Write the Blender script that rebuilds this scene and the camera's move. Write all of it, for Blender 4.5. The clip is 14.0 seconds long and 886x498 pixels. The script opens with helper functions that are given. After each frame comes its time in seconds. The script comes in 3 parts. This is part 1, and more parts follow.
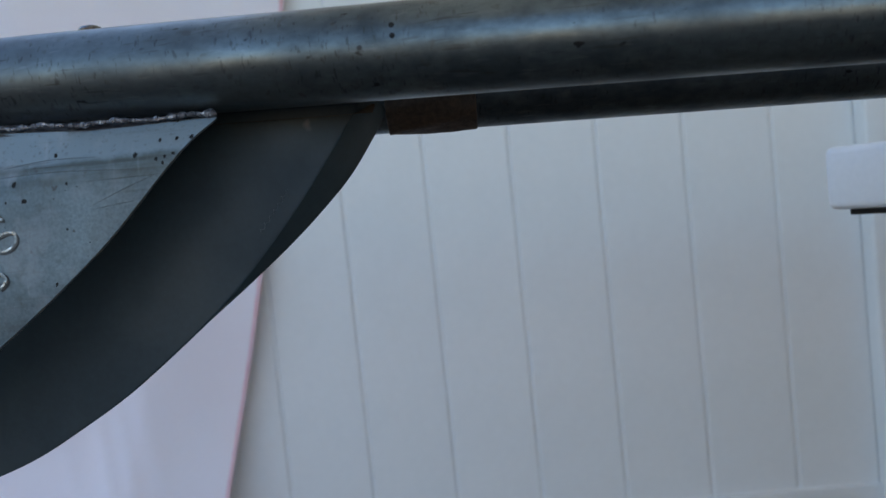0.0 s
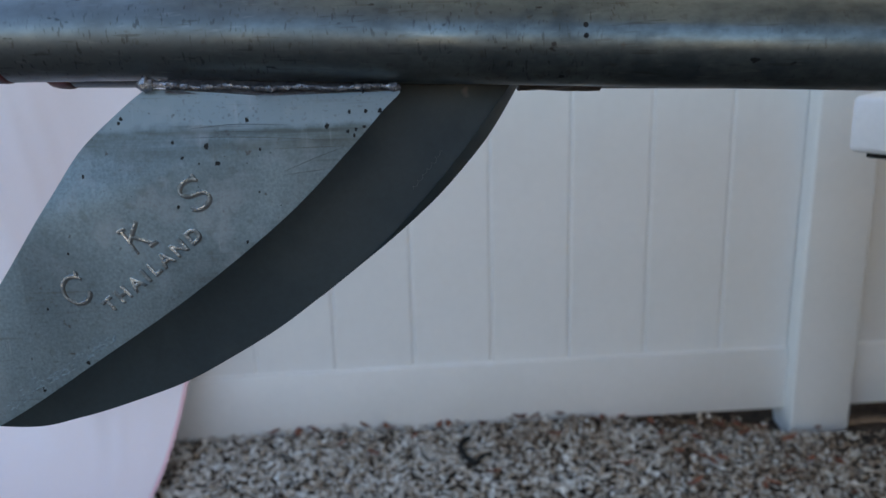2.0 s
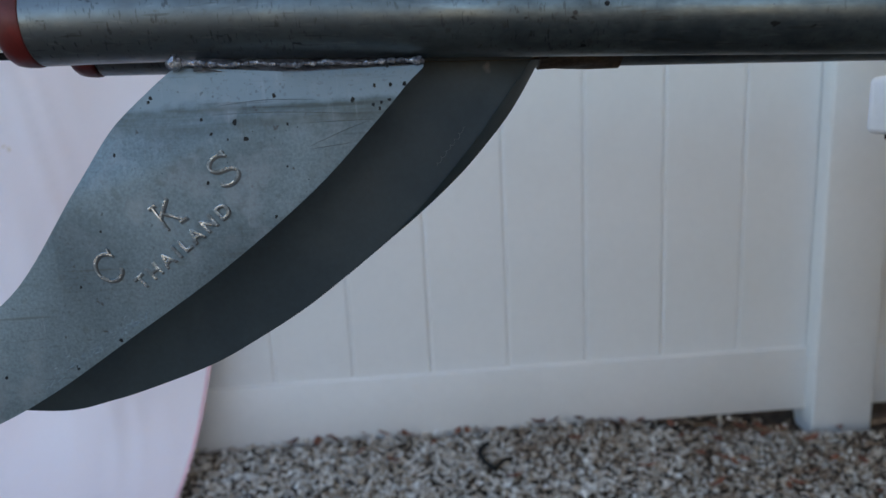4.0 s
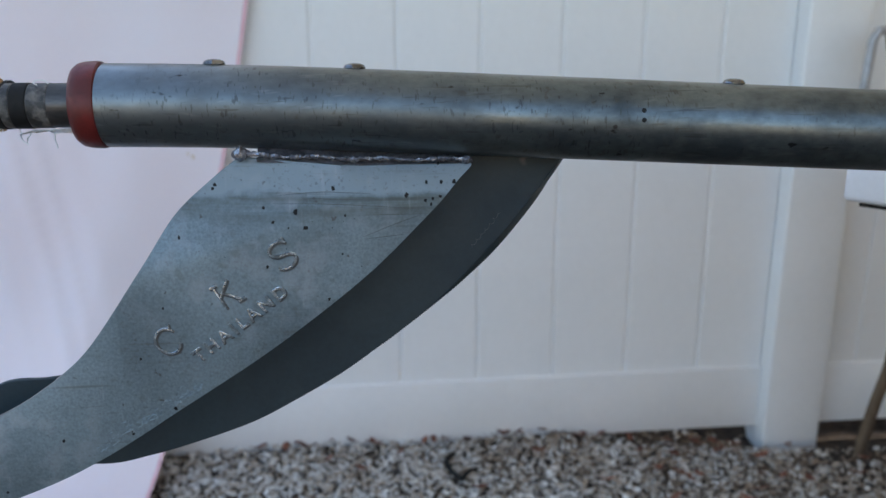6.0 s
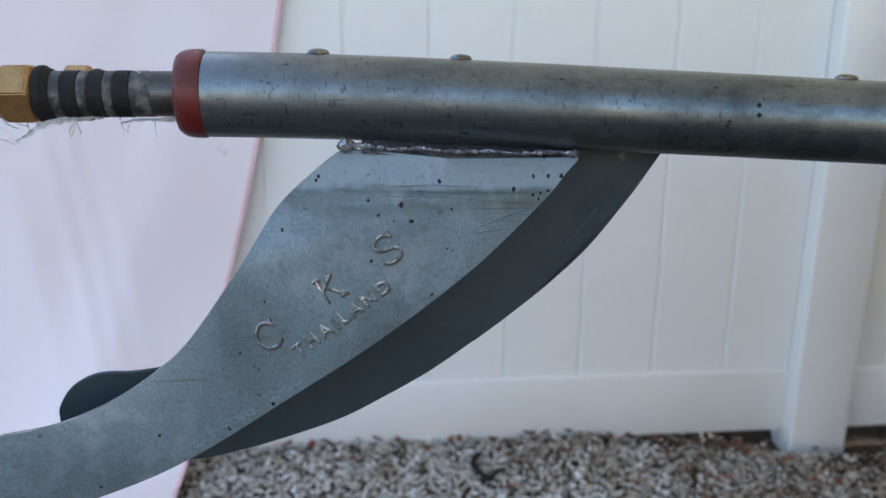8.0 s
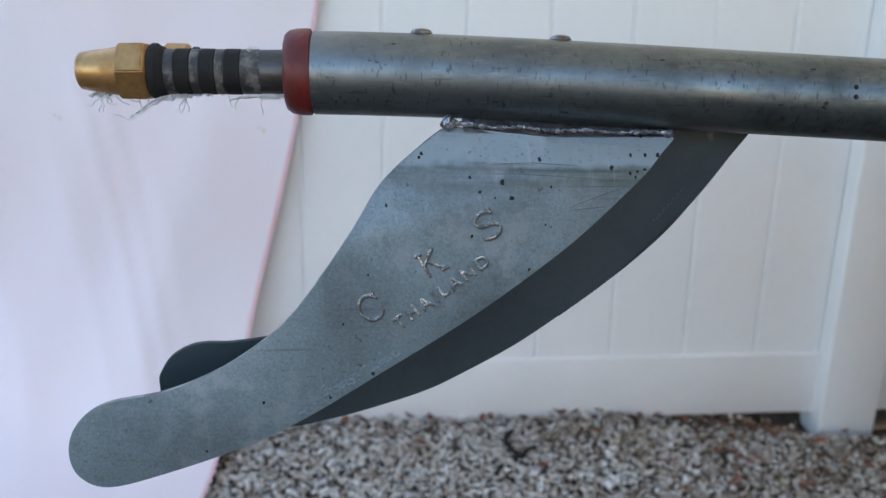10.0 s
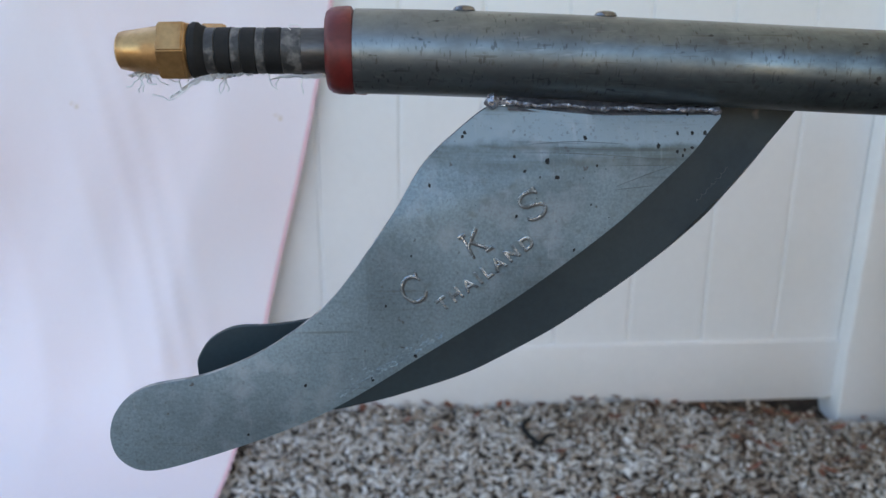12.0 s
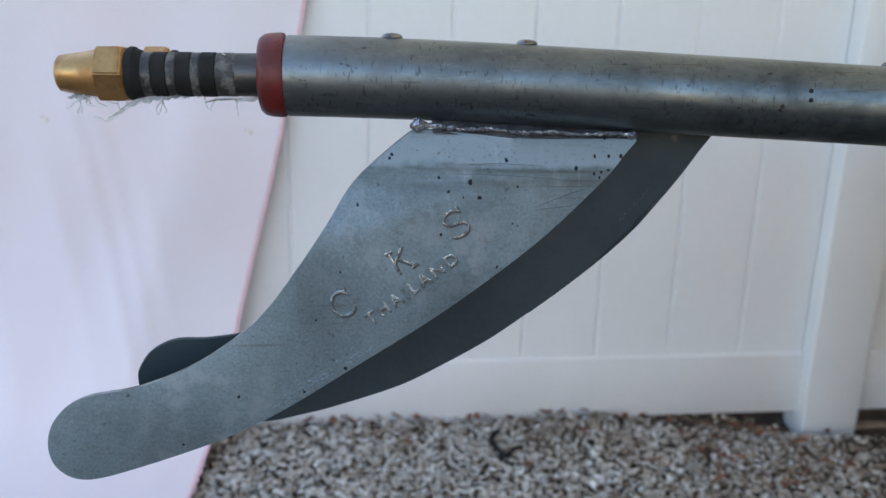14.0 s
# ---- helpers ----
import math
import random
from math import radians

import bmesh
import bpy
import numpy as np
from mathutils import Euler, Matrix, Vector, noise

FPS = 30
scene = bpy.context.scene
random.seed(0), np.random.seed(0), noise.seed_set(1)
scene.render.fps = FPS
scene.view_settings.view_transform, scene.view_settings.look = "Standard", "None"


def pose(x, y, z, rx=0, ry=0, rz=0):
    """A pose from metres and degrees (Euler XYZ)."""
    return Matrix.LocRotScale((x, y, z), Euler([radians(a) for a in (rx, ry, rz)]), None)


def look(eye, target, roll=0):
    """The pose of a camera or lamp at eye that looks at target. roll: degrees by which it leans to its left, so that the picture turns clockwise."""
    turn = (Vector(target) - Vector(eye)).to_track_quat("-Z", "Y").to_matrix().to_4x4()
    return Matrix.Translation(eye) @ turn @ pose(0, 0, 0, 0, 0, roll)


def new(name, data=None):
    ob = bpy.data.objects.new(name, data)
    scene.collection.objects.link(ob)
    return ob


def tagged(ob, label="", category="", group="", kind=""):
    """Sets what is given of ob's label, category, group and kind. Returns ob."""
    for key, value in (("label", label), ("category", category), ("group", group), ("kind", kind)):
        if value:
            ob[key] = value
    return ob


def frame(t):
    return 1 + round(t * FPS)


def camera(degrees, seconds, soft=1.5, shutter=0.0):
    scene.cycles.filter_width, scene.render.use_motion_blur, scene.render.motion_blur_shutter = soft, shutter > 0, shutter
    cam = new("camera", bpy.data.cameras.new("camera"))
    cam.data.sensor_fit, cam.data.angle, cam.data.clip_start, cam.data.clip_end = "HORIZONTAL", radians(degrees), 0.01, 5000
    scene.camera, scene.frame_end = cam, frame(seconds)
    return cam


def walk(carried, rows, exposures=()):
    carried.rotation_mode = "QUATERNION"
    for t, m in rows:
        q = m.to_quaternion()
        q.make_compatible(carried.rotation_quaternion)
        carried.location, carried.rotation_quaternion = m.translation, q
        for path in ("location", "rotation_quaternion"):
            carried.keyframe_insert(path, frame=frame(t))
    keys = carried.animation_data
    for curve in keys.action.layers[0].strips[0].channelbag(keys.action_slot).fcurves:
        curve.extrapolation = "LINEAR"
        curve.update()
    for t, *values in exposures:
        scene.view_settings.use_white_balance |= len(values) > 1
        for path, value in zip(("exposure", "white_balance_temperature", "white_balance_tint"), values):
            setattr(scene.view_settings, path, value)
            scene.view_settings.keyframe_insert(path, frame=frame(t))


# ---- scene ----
cam = camera(57.0, 14.0)
cam.data.dof.use_dof, cam.data.dof.focus_distance, cam.data.dof.aperture_fstop = True, 0.450, 9.5
PATH = [
    (0, (-0.074, -1.623, 0.805), (-0.167, 0.372, 0.689), -5.9),
    (0.5, (-0.089, -1.621, 0.811), (-0.183, 0.373, 0.683), -5.2),
    (0.8, (-0.103, -1.618, 0.824), (-0.164, 0.371, 0.621), -5.2),
    (1, (-0.113, -1.635, 0.836), (-0.135, 0.341, 0.53), -5.9),
    (1.2, (-0.146, -1.648, 0.846), (-0.15, 0.301, 0.398), -6.4),
    (1.5, (-0.187, -1.661, 0.877), (-0.098, 0.27, 0.363), -5.9),
    (2, (-0.198, -1.652, 0.889), (-0.084, 0.271, 0.349), -1.7),
    (2.5, (-0.198, -1.65, 0.863), (-0.107, 0.288, 0.379), -2.9),
    (3, (-0.195, -1.65, 0.859), (-0.122, 0.289, 0.372), -4.3),
    (3.5, (-0.192, -1.661, 0.874), (-0.105, 0.273, 0.371), -2.6),
    (3.7, (-0.198, -1.66, 0.865), (-0.12, 0.275, 0.366), -3.1),
    (5.8, (-0.235, -1.681, 0.926), (-0.035, 0.245, 0.423), -0.3),
    (6, (-0.255, -1.677, 0.928), (-0.051, 0.242, 0.401), -0.1),
    (6.5, (-0.279, -1.672, 0.934), (-0.04, 0.24, 0.398), 0.1),
    (7, (-0.281, -1.666, 0.926), (-0.033, 0.249, 0.404), 0.2),
    (7.5, (-0.289, -1.665, 0.923), (-0.059, 0.252, 0.403), 0.4),
    (8, (-0.308, -1.664, 0.923), (-0.114, 0.256, 0.396), 0.5),
    (8.5, (-0.326, -1.653, 0.919), (-0.143, 0.268, 0.392), 0.4),
    (10.8, (-0.366, -1.68, 0.925), (-0.21, 0.224, 0.335), 1.0),
    (11, (-0.369, -1.679, 0.923), (-0.207, 0.227, 0.336), 0.9),
    (11.5, (-0.373, -1.674, 0.926), (-0.208, 0.232, 0.342), 0.9),
    (12, (-0.374, -1.667, 0.917), (-0.232, 0.237, 0.319), 0.4),
    (12.5, (-0.369, -1.672, 0.92), (-0.207, 0.234, 0.337), 0.8),
    (13, (-0.36, -1.678, 0.924), (-0.183, 0.227, 0.343), 0.9),
    (13.5, (-0.349, -1.691, 0.933), (-0.176, 0.219, 0.368), 0.8),
    (14, (-0.344, -1.687, 0.925), (-0.163, 0.223, 0.358), 1.0),
]
EXPOSURES = [(0.0, 1.52, 7050, 7), (1.5, 1.62, 7300, 8), (3.7, 1.63, 7450, 8), (5.9, 1.84, 7500, 9), (7.0, 2.06, 7550, 9), (8.5, 2.10, 7650, 9), (11.0, 2.14, 7700, 9), (14.0, 2.12, 7700, 9)]
walk(cam, [(t, look(eye, target, roll)) for t, eye, target, roll in PATH], EXPOSURES)

# --- world, sun, exposure ---
SKY, SUN = 0.14, 1.0
SUN_AZ, SUN_EL = 20.0, 50.0
world = bpy.data.worlds.new("sky")
scene.world = world
world.use_nodes = True
wn = world.node_tree.nodes
sky = wn.new("ShaderNodeTexSky")
sky.sky_type, sky.sun_disc = "NISHITA", False
sky.sun_elevation, sky.sun_rotation = radians(SUN_EL), radians(SUN_AZ)
sky.air_density, sky.dust_density, sky.ozone_density = 1.0, 0.4, 2.0
world.node_tree.links.new(sky.outputs[0], wn["Background"].inputs[0])
wn["Background"].inputs[1].default_value = SKY
sun = new("sun", bpy.data.lights.new("sun", "SUN"))
sun.data.energy, sun.data.angle, sun.data.color = SUN, radians(12), (1.0, 0.96, 0.90)
az, el = radians(SUN_AZ), radians(SUN_EL)
sun_from = Vector((math.sin(az) * math.cos(el), math.cos(az) * math.cos(el), math.sin(el)))
sun.matrix_world = look(sun_from * 20, (0, 0, 0))


# --- materials ---
def material(name, colour, rough=0.6, metal=0.0, second=None, scale=20.0, contrast=(0.4, 0.6), fine=300.0, fine_amount=0.12,
             bump=0.1, bump_scale=150.0, stretch=(1, 1, 1), specks=None, vary=0.0, rough_var=0.1, translucent=0.0, band=None, shine=0.5, ticks=(), wear=None):
    """A Principled surface with a coarse stain noise, a fine grain, optional dark specks and bump."""
    m = bpy.data.materials.new(name)
    m.use_nodes = True
    nt = m.node_tree
    nodes, link = nt.nodes, nt.links.new
    p = nodes["Principled BSDF"]
    tex = nodes.new("ShaderNodeTexCoord")
    mapping = nodes.new("ShaderNodeMapping")
    mapping.inputs["Scale"].default_value = stretch
    link(tex.outputs["Object"], mapping.inputs[0])

    def noise_tex(sc, detail=4.0, rough_=0.55):
        n = nodes.new("ShaderNodeTexNoise")
        n.inputs["Scale"].default_value, n.inputs["Detail"].default_value, n.inputs["Roughness"].default_value = sc, detail, rough_
        link(mapping.outputs[0], n.inputs["Vector"])
        return n.outputs["Fac"]

    def ramp(fac, lo, hi):
        r = nodes.new("ShaderNodeMapRange")
        r.inputs["From Min"].default_value, r.inputs["From Max"].default_value = lo, hi
        link(fac, r.inputs["Value"])
        return r.outputs[0]

    def mix(a, b, fac, kind="MIX"):
        x = nodes.new("ShaderNodeMix")
        x.data_type, x.blend_type = "RGBA", kind
        for sock, v in ((x.inputs[6], a), (x.inputs[7], b)):
            if isinstance(v, tuple):
                sock.default_value = (*v, 1.0)
            else:
                link(v, sock)
        if isinstance(fac, float):
            x.inputs[0].default_value = fac
        else:
            link(fac, x.inputs[0])
        return x.outputs[2]

    second = second or tuple(c * 0.8 for c in colour)
    coarse = ramp(noise_tex(scale), *contrast)
    col = mix(colour, second, coarse)
    grain = ramp(noise_tex(fine, 3.0, 0.6), 0.3, 0.7)
    shade = nodes.new("ShaderNodeMapRange")
    shade.inputs["To Min"].default_value, shade.inputs["To Max"].default_value = 1 - fine_amount, 1 + fine_amount
    link(grain, shade.inputs["Value"])
    comb = nodes.new("ShaderNodeCombineColor")
    for k in range(3):
        link(shade.outputs[0], comb.inputs[k])
    col = mix(col, comb.outputs[0], 1.0, "MULTIPLY")
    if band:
        # dirty streaks along x between two heights; above them, light on the folded top painted as a paler tone
        low, mid, dirt, lit_fold = band
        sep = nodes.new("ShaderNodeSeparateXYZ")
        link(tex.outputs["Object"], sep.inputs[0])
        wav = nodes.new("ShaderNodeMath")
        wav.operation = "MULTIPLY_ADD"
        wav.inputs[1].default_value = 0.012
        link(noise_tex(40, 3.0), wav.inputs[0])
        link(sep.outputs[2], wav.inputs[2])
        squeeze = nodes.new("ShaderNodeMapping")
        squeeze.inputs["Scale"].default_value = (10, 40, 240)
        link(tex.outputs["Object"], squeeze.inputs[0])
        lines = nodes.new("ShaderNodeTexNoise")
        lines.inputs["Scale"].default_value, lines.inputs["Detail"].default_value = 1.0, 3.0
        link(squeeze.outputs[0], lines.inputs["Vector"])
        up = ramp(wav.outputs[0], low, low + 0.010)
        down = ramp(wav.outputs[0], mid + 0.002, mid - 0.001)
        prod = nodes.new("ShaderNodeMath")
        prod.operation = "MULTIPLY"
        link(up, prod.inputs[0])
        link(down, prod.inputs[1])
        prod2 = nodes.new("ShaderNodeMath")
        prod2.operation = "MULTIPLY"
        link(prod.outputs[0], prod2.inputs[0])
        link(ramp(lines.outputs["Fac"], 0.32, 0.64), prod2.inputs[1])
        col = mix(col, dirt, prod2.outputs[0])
        col = mix(col, lit_fold, ramp(wav.outputs[0], mid, mid + 0.003))
    if wear:
        # scoured paler metal towards the end at x = 0, with a ragged limit
        pale, amount, start, stop = wear
        cut = nodes.new("ShaderNodeSeparateXYZ")
        link(tex.outputs["Object"], cut.inputs[0])
        ragged = nodes.new("ShaderNodeMath")
        ragged.operation = "MULTIPLY_ADD"
        ragged.inputs[1].default_value = 0.16
        link(noise_tex(18, 4.0), ragged.inputs[0])
        link(cut.outputs[0], ragged.inputs[2])
        limit = ramp(ragged.outputs[0], stop, start)
        some = nodes.new("ShaderNodeMath")
        some.operation = "MULTIPLY"
        some.inputs[1].default_value = amount
        link(limit, some.inputs[0])
        col = mix(col, pale, some.outputs[0])
    if specks:
        dark, sc, lo, hi = specks
        spot = ramp(noise_tex(sc, 2.0, 0.5), lo, hi)
        col = mix(col, dark, spot)
    for mark, size, lo, hi, amount in ticks:
        mp = nodes.new("ShaderNodeMapping")
        mp.inputs["Scale"].default_value = size
        mp.inputs["Rotation"].default_value = (0, amount[1], 0)
        link(tex.outputs["Object"], mp.inputs[0])
        tn = nodes.new("ShaderNodeTexNoise")
        tn.inputs["Scale"].default_value, tn.inputs["Detail"].default_value = 1.0, 2.5
        link(mp.outputs[0], tn.inputs["Vector"])
        where = ramp(noise_tex(amount[2], 2.0), 0.40, 0.62)
        both = nodes.new("ShaderNodeMath")
        both.operation = "MULTIPLY"
        link(ramp(tn.outputs["Fac"], lo, hi), both.inputs[0])
        link(where, both.inputs[1])
        part_of = nodes.new("ShaderNodeMath")
        part_of.operation = "MULTIPLY"
        part_of.inputs[1].default_value = amount[0]
        link(both.outputs[0], part_of.inputs[0])
        col = mix(col, mark, part_of.outputs[0])
    if vary:
        info = nodes.new("ShaderNodeObjectInfo")
        v = nodes.new("ShaderNodeMapRange")
        v.inputs["To Min"].default_value, v.inputs["To Max"].default_value = 1 - vary, 1 + vary
        link(info.outputs["Random"], v.inputs["Value"])
        c2 = nodes.new("ShaderNodeCombineColor")
        for k in range(3):
            link(v.outputs[0], c2.inputs[k])
        col = mix(col, c2.outputs[0], 1.0, "MULTIPLY")
    link(col, p.inputs["Base Color"])
    p.inputs["Metallic"].default_value = metal
    p.inputs["Specular IOR Level"].default_value = shine
    rr = nodes.new("ShaderNodeMapRange")
    rr.inputs["To Min"].default_value, rr.inputs["To Max"].default_value = max(rough - rough_var, 0.02), min(rough + rough_var, 1.0)
    link(coarse, rr.inputs["Value"])
    link(rr.outputs[0], p.inputs["Roughness"])
    if bump:
        b = nodes.new("ShaderNodeBump")
        b.inputs["Strength"].default_value, b.inputs["Distance"].default_value = bump, 0.002
        link(noise_tex(bump_scale, 5.0), b.inputs["Height"])
        link(b.outputs[0], p.inputs["Normal"])
    if translucent:
        t = nodes.new("ShaderNodeBsdfTranslucent")
        link(col, t.inputs["Color"])
        ms = nodes.new("ShaderNodeMixShader")
        ms.inputs[0].default_value = translucent
        link(p.outputs[0], ms.inputs[1])
        link(t.outputs[0], ms.inputs[2])
        link(ms.outputs[0], nodes["Material Output"].inputs["Surface"])
    return m


VINYL = material("white_vinyl", (0.80, 0.80, 0.80), 0.42, second=(0.74, 0.745, 0.74), scale=3, contrast=(0.35, 0.7), fine=60, fine_amount=0.015, bump=0.03, bump_scale=40, vary=0.012)
ZINC = material("zinc_tube", (0.150, 0.178, 0.184), 0.36, 0.85, second=(0.078, 0.095, 0.103), scale=28, contrast=(0.40, 0.62), fine=260, fine_amount=0.16, bump=0.08, bump_scale=140, stretch=(0.6, 1, 1), specks=((0.04, 0.04, 0.04), 150, 0.70, 0.74), rough_var=0.08,
                wear=((0.27, 0.295, 0.305), 0.40, 0.08, 0.36),
                ticks=[((0.05, 0.05, 0.045), (620, 170, 170), 0.61, 0.68, (0.65, 0.0, 18)), ((0.45, 0.47, 0.48), (60, 320, 320), 0.62, 0.74, (0.2, 0.0, 25)), ((0.07, 0.07, 0.065), (24, 420, 420), 0.63, 0.70, (0.6, 0.0, 14)), ((0.09, 0.09, 0.08), (190, 190, 190), 0.63, 0.70, (0.6, 0.0, 9))])
# the last band tone puts the light on the fold into the colour
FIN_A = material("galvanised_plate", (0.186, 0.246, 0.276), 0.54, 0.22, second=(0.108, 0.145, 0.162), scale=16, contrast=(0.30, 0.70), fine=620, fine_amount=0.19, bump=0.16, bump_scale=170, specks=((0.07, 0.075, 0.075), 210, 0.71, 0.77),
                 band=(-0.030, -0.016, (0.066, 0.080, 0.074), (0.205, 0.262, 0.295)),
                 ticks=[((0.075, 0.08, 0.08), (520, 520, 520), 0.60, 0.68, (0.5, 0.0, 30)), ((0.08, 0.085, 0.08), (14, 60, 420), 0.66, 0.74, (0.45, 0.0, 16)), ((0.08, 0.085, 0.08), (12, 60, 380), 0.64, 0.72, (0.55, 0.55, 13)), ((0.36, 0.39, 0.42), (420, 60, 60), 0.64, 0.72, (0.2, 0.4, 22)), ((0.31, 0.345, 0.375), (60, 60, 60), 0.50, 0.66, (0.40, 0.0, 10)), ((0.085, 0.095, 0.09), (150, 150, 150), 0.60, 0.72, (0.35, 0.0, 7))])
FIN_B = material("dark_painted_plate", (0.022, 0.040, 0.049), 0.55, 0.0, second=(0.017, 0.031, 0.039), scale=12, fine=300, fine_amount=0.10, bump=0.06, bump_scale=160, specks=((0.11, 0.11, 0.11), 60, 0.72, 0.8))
# dark tone that paints the shade beside the stamped strokes
STAMP_SHADE = material("stamp_shade", (0.10, 0.105, 0.108), 0.5, 0.6, fine=300, bump=0.2)
# grey weld root, less bright than the bead
WELD_ROOT = material("weld_root_grey", (0.20, 0.195, 0.215), 0.42, 0.5, second=(0.32, 0.31, 0.34), scale=90, fine=400, fine_amount=0.3, bump=0.5, bump_scale=200)
# worn rim, its edge highlight painted in as a paler tone
RIM = material("worn_rim_highlight", (0.28, 0.30, 0.31), 0.42, 0.5, second=(0.13, 0.14, 0.145), scale=90, fine=300, bump=0.2)
GROOVE = material("dark_scratch", (0.085, 0.095, 0.095), 0.8, fine=300, bump=0.0)
CHALK = material("pale_scratch", (0.115, 0.13, 0.135), 0.7, fine=300, bump=0.1)
WELD = material("weld_bead", (0.42, 0.43, 0.47), 0.32, 0.8, second=(0.11, 0.11, 0.125), scale=220, fine=500, bump=0.5, bump_scale=260)
# paler than the plate: highlights on the stamped relief are in the colour
STAMP = material("stamped_zinc_lit", (0.60, 0.68, 0.73), 0.26, 0.75, second=(0.19, 0.225, 0.245), scale=170, contrast=(0.42, 0.58), fine=500, fine_amount=0.2, bump=0.35, bump_scale=260)
RED = material("red_rubber", (0.14, 0.012, 0.010), 0.5, second=(0.085, 0.008, 0.006), scale=60, fine=300, fine_amount=0.1, bump=0.08)
BRASS = material("brass", (0.50, 0.29, 0.12), 0.40, 0.75, second=(0.38, 0.20, 0.08), scale=70, fine=350, fine_amount=0.1, bump=0.05)
BLACK = material("black_rubber", (0.013, 0.013, 0.013), 0.75, second=(0.022, 0.021, 0.02), scale=90, bump=0.15, shine=0.2)
STEEL = material("bare_steel_shaft", (0.095, 0.09, 0.087), 0.46, 0.7, second=(0.08, 0.078, 0.075), scale=60, fine=300, fine_amount=0.2, bump=0.1, stretch=(0.3, 1, 1))
WORN = material("worn_tape", (0.03, 0.029, 0.028), 0.6, second=(0.13, 0.12, 0.11), scale=150, contrast=(0.47, 0.62), fine=400, fine_amount=0.25, bump=0.3)
SCREW = material("screw_steel", (0.24, 0.24, 0.24), 0.2, 1.0, second=(0.12, 0.12, 0.12), scale=200, bump=0.0)
RUST = material("brown_tape", (0.060, 0.040, 0.025), 0.7, second=(0.055, 0.04, 0.028), scale=120, fine=400, fine_amount=0.3, bump=0.5)
CLOTH = material("pale_pink_cloth", (0.93, 0.83, 0.86), 0.9, second=(0.91, 0.86, 0.90), scale=2.2, contrast=(0.35, 0.65), fine=700, fine_amount=0.04, bump=0.10, bump_scale=900, translucent=0.15)
HEM = material("pink_hem", (0.82, 0.54, 0.58), 0.9, second=(0.79, 0.48, 0.53), scale=40, fine=600, bump=0.1)
TABLE = material("white_resin", (0.80, 0.80, 0.82), 0.5, second=(0.76, 0.76, 0.78), scale=8, fine=200, fine_amount=0.02, bump=0.05)
POLE = material("grey_green_pole", (0.16, 0.19, 0.20), 0.5, 0.2, second=(0.12, 0.15, 0.155), scale=30, bump=0.05)
WOOD = material("weathered_wood", (0.13, 0.085, 0.05), 0.75, second=(0.075, 0.05, 0.032), scale=30, fine=200, fine_amount=0.2, bump=0.2, stretch=(1, 1, 0.15))
TAN = material("faint_tan_stain", (0.74, 0.60, 0.48), 0.9, second=(0.80, 0.68, 0.58), scale=90, bump=0.05)
GREY = material("grey_metal", (0.42, 0.42, 0.43), 0.5, 0.4, second=(0.34, 0.34, 0.35), scale=40, bump=0.05)
LINT = material("white_lint", (0.88, 0.88, 0.88), 0.6, second=(0.80, 0.80, 0.80), bump=0.0, translucent=0.55)
SOIL = material("dark_soil", (0.058, 0.040, 0.029), 0.95, second=(0.030, 0.021, 0.016), scale=30, fine=200, fine_amount=0.4, bump=0.6, bump_scale=90)
# warm tone of the unseen walls, which tints the light they bounce
STUCCO = material("unseen_wall", (0.80, 0.60, 0.42), 0.9, second=(0.74, 0.54, 0.37), scale=4, fine=120, bump=0.2)


SOFFIT = material("porch_ceiling", (0.89, 0.835, 0.74), 0.8, second=(0.85, 0.795, 0.70), scale=3, fine=80, fine_amount=0.03, bump=0.1, translucent=0.5)


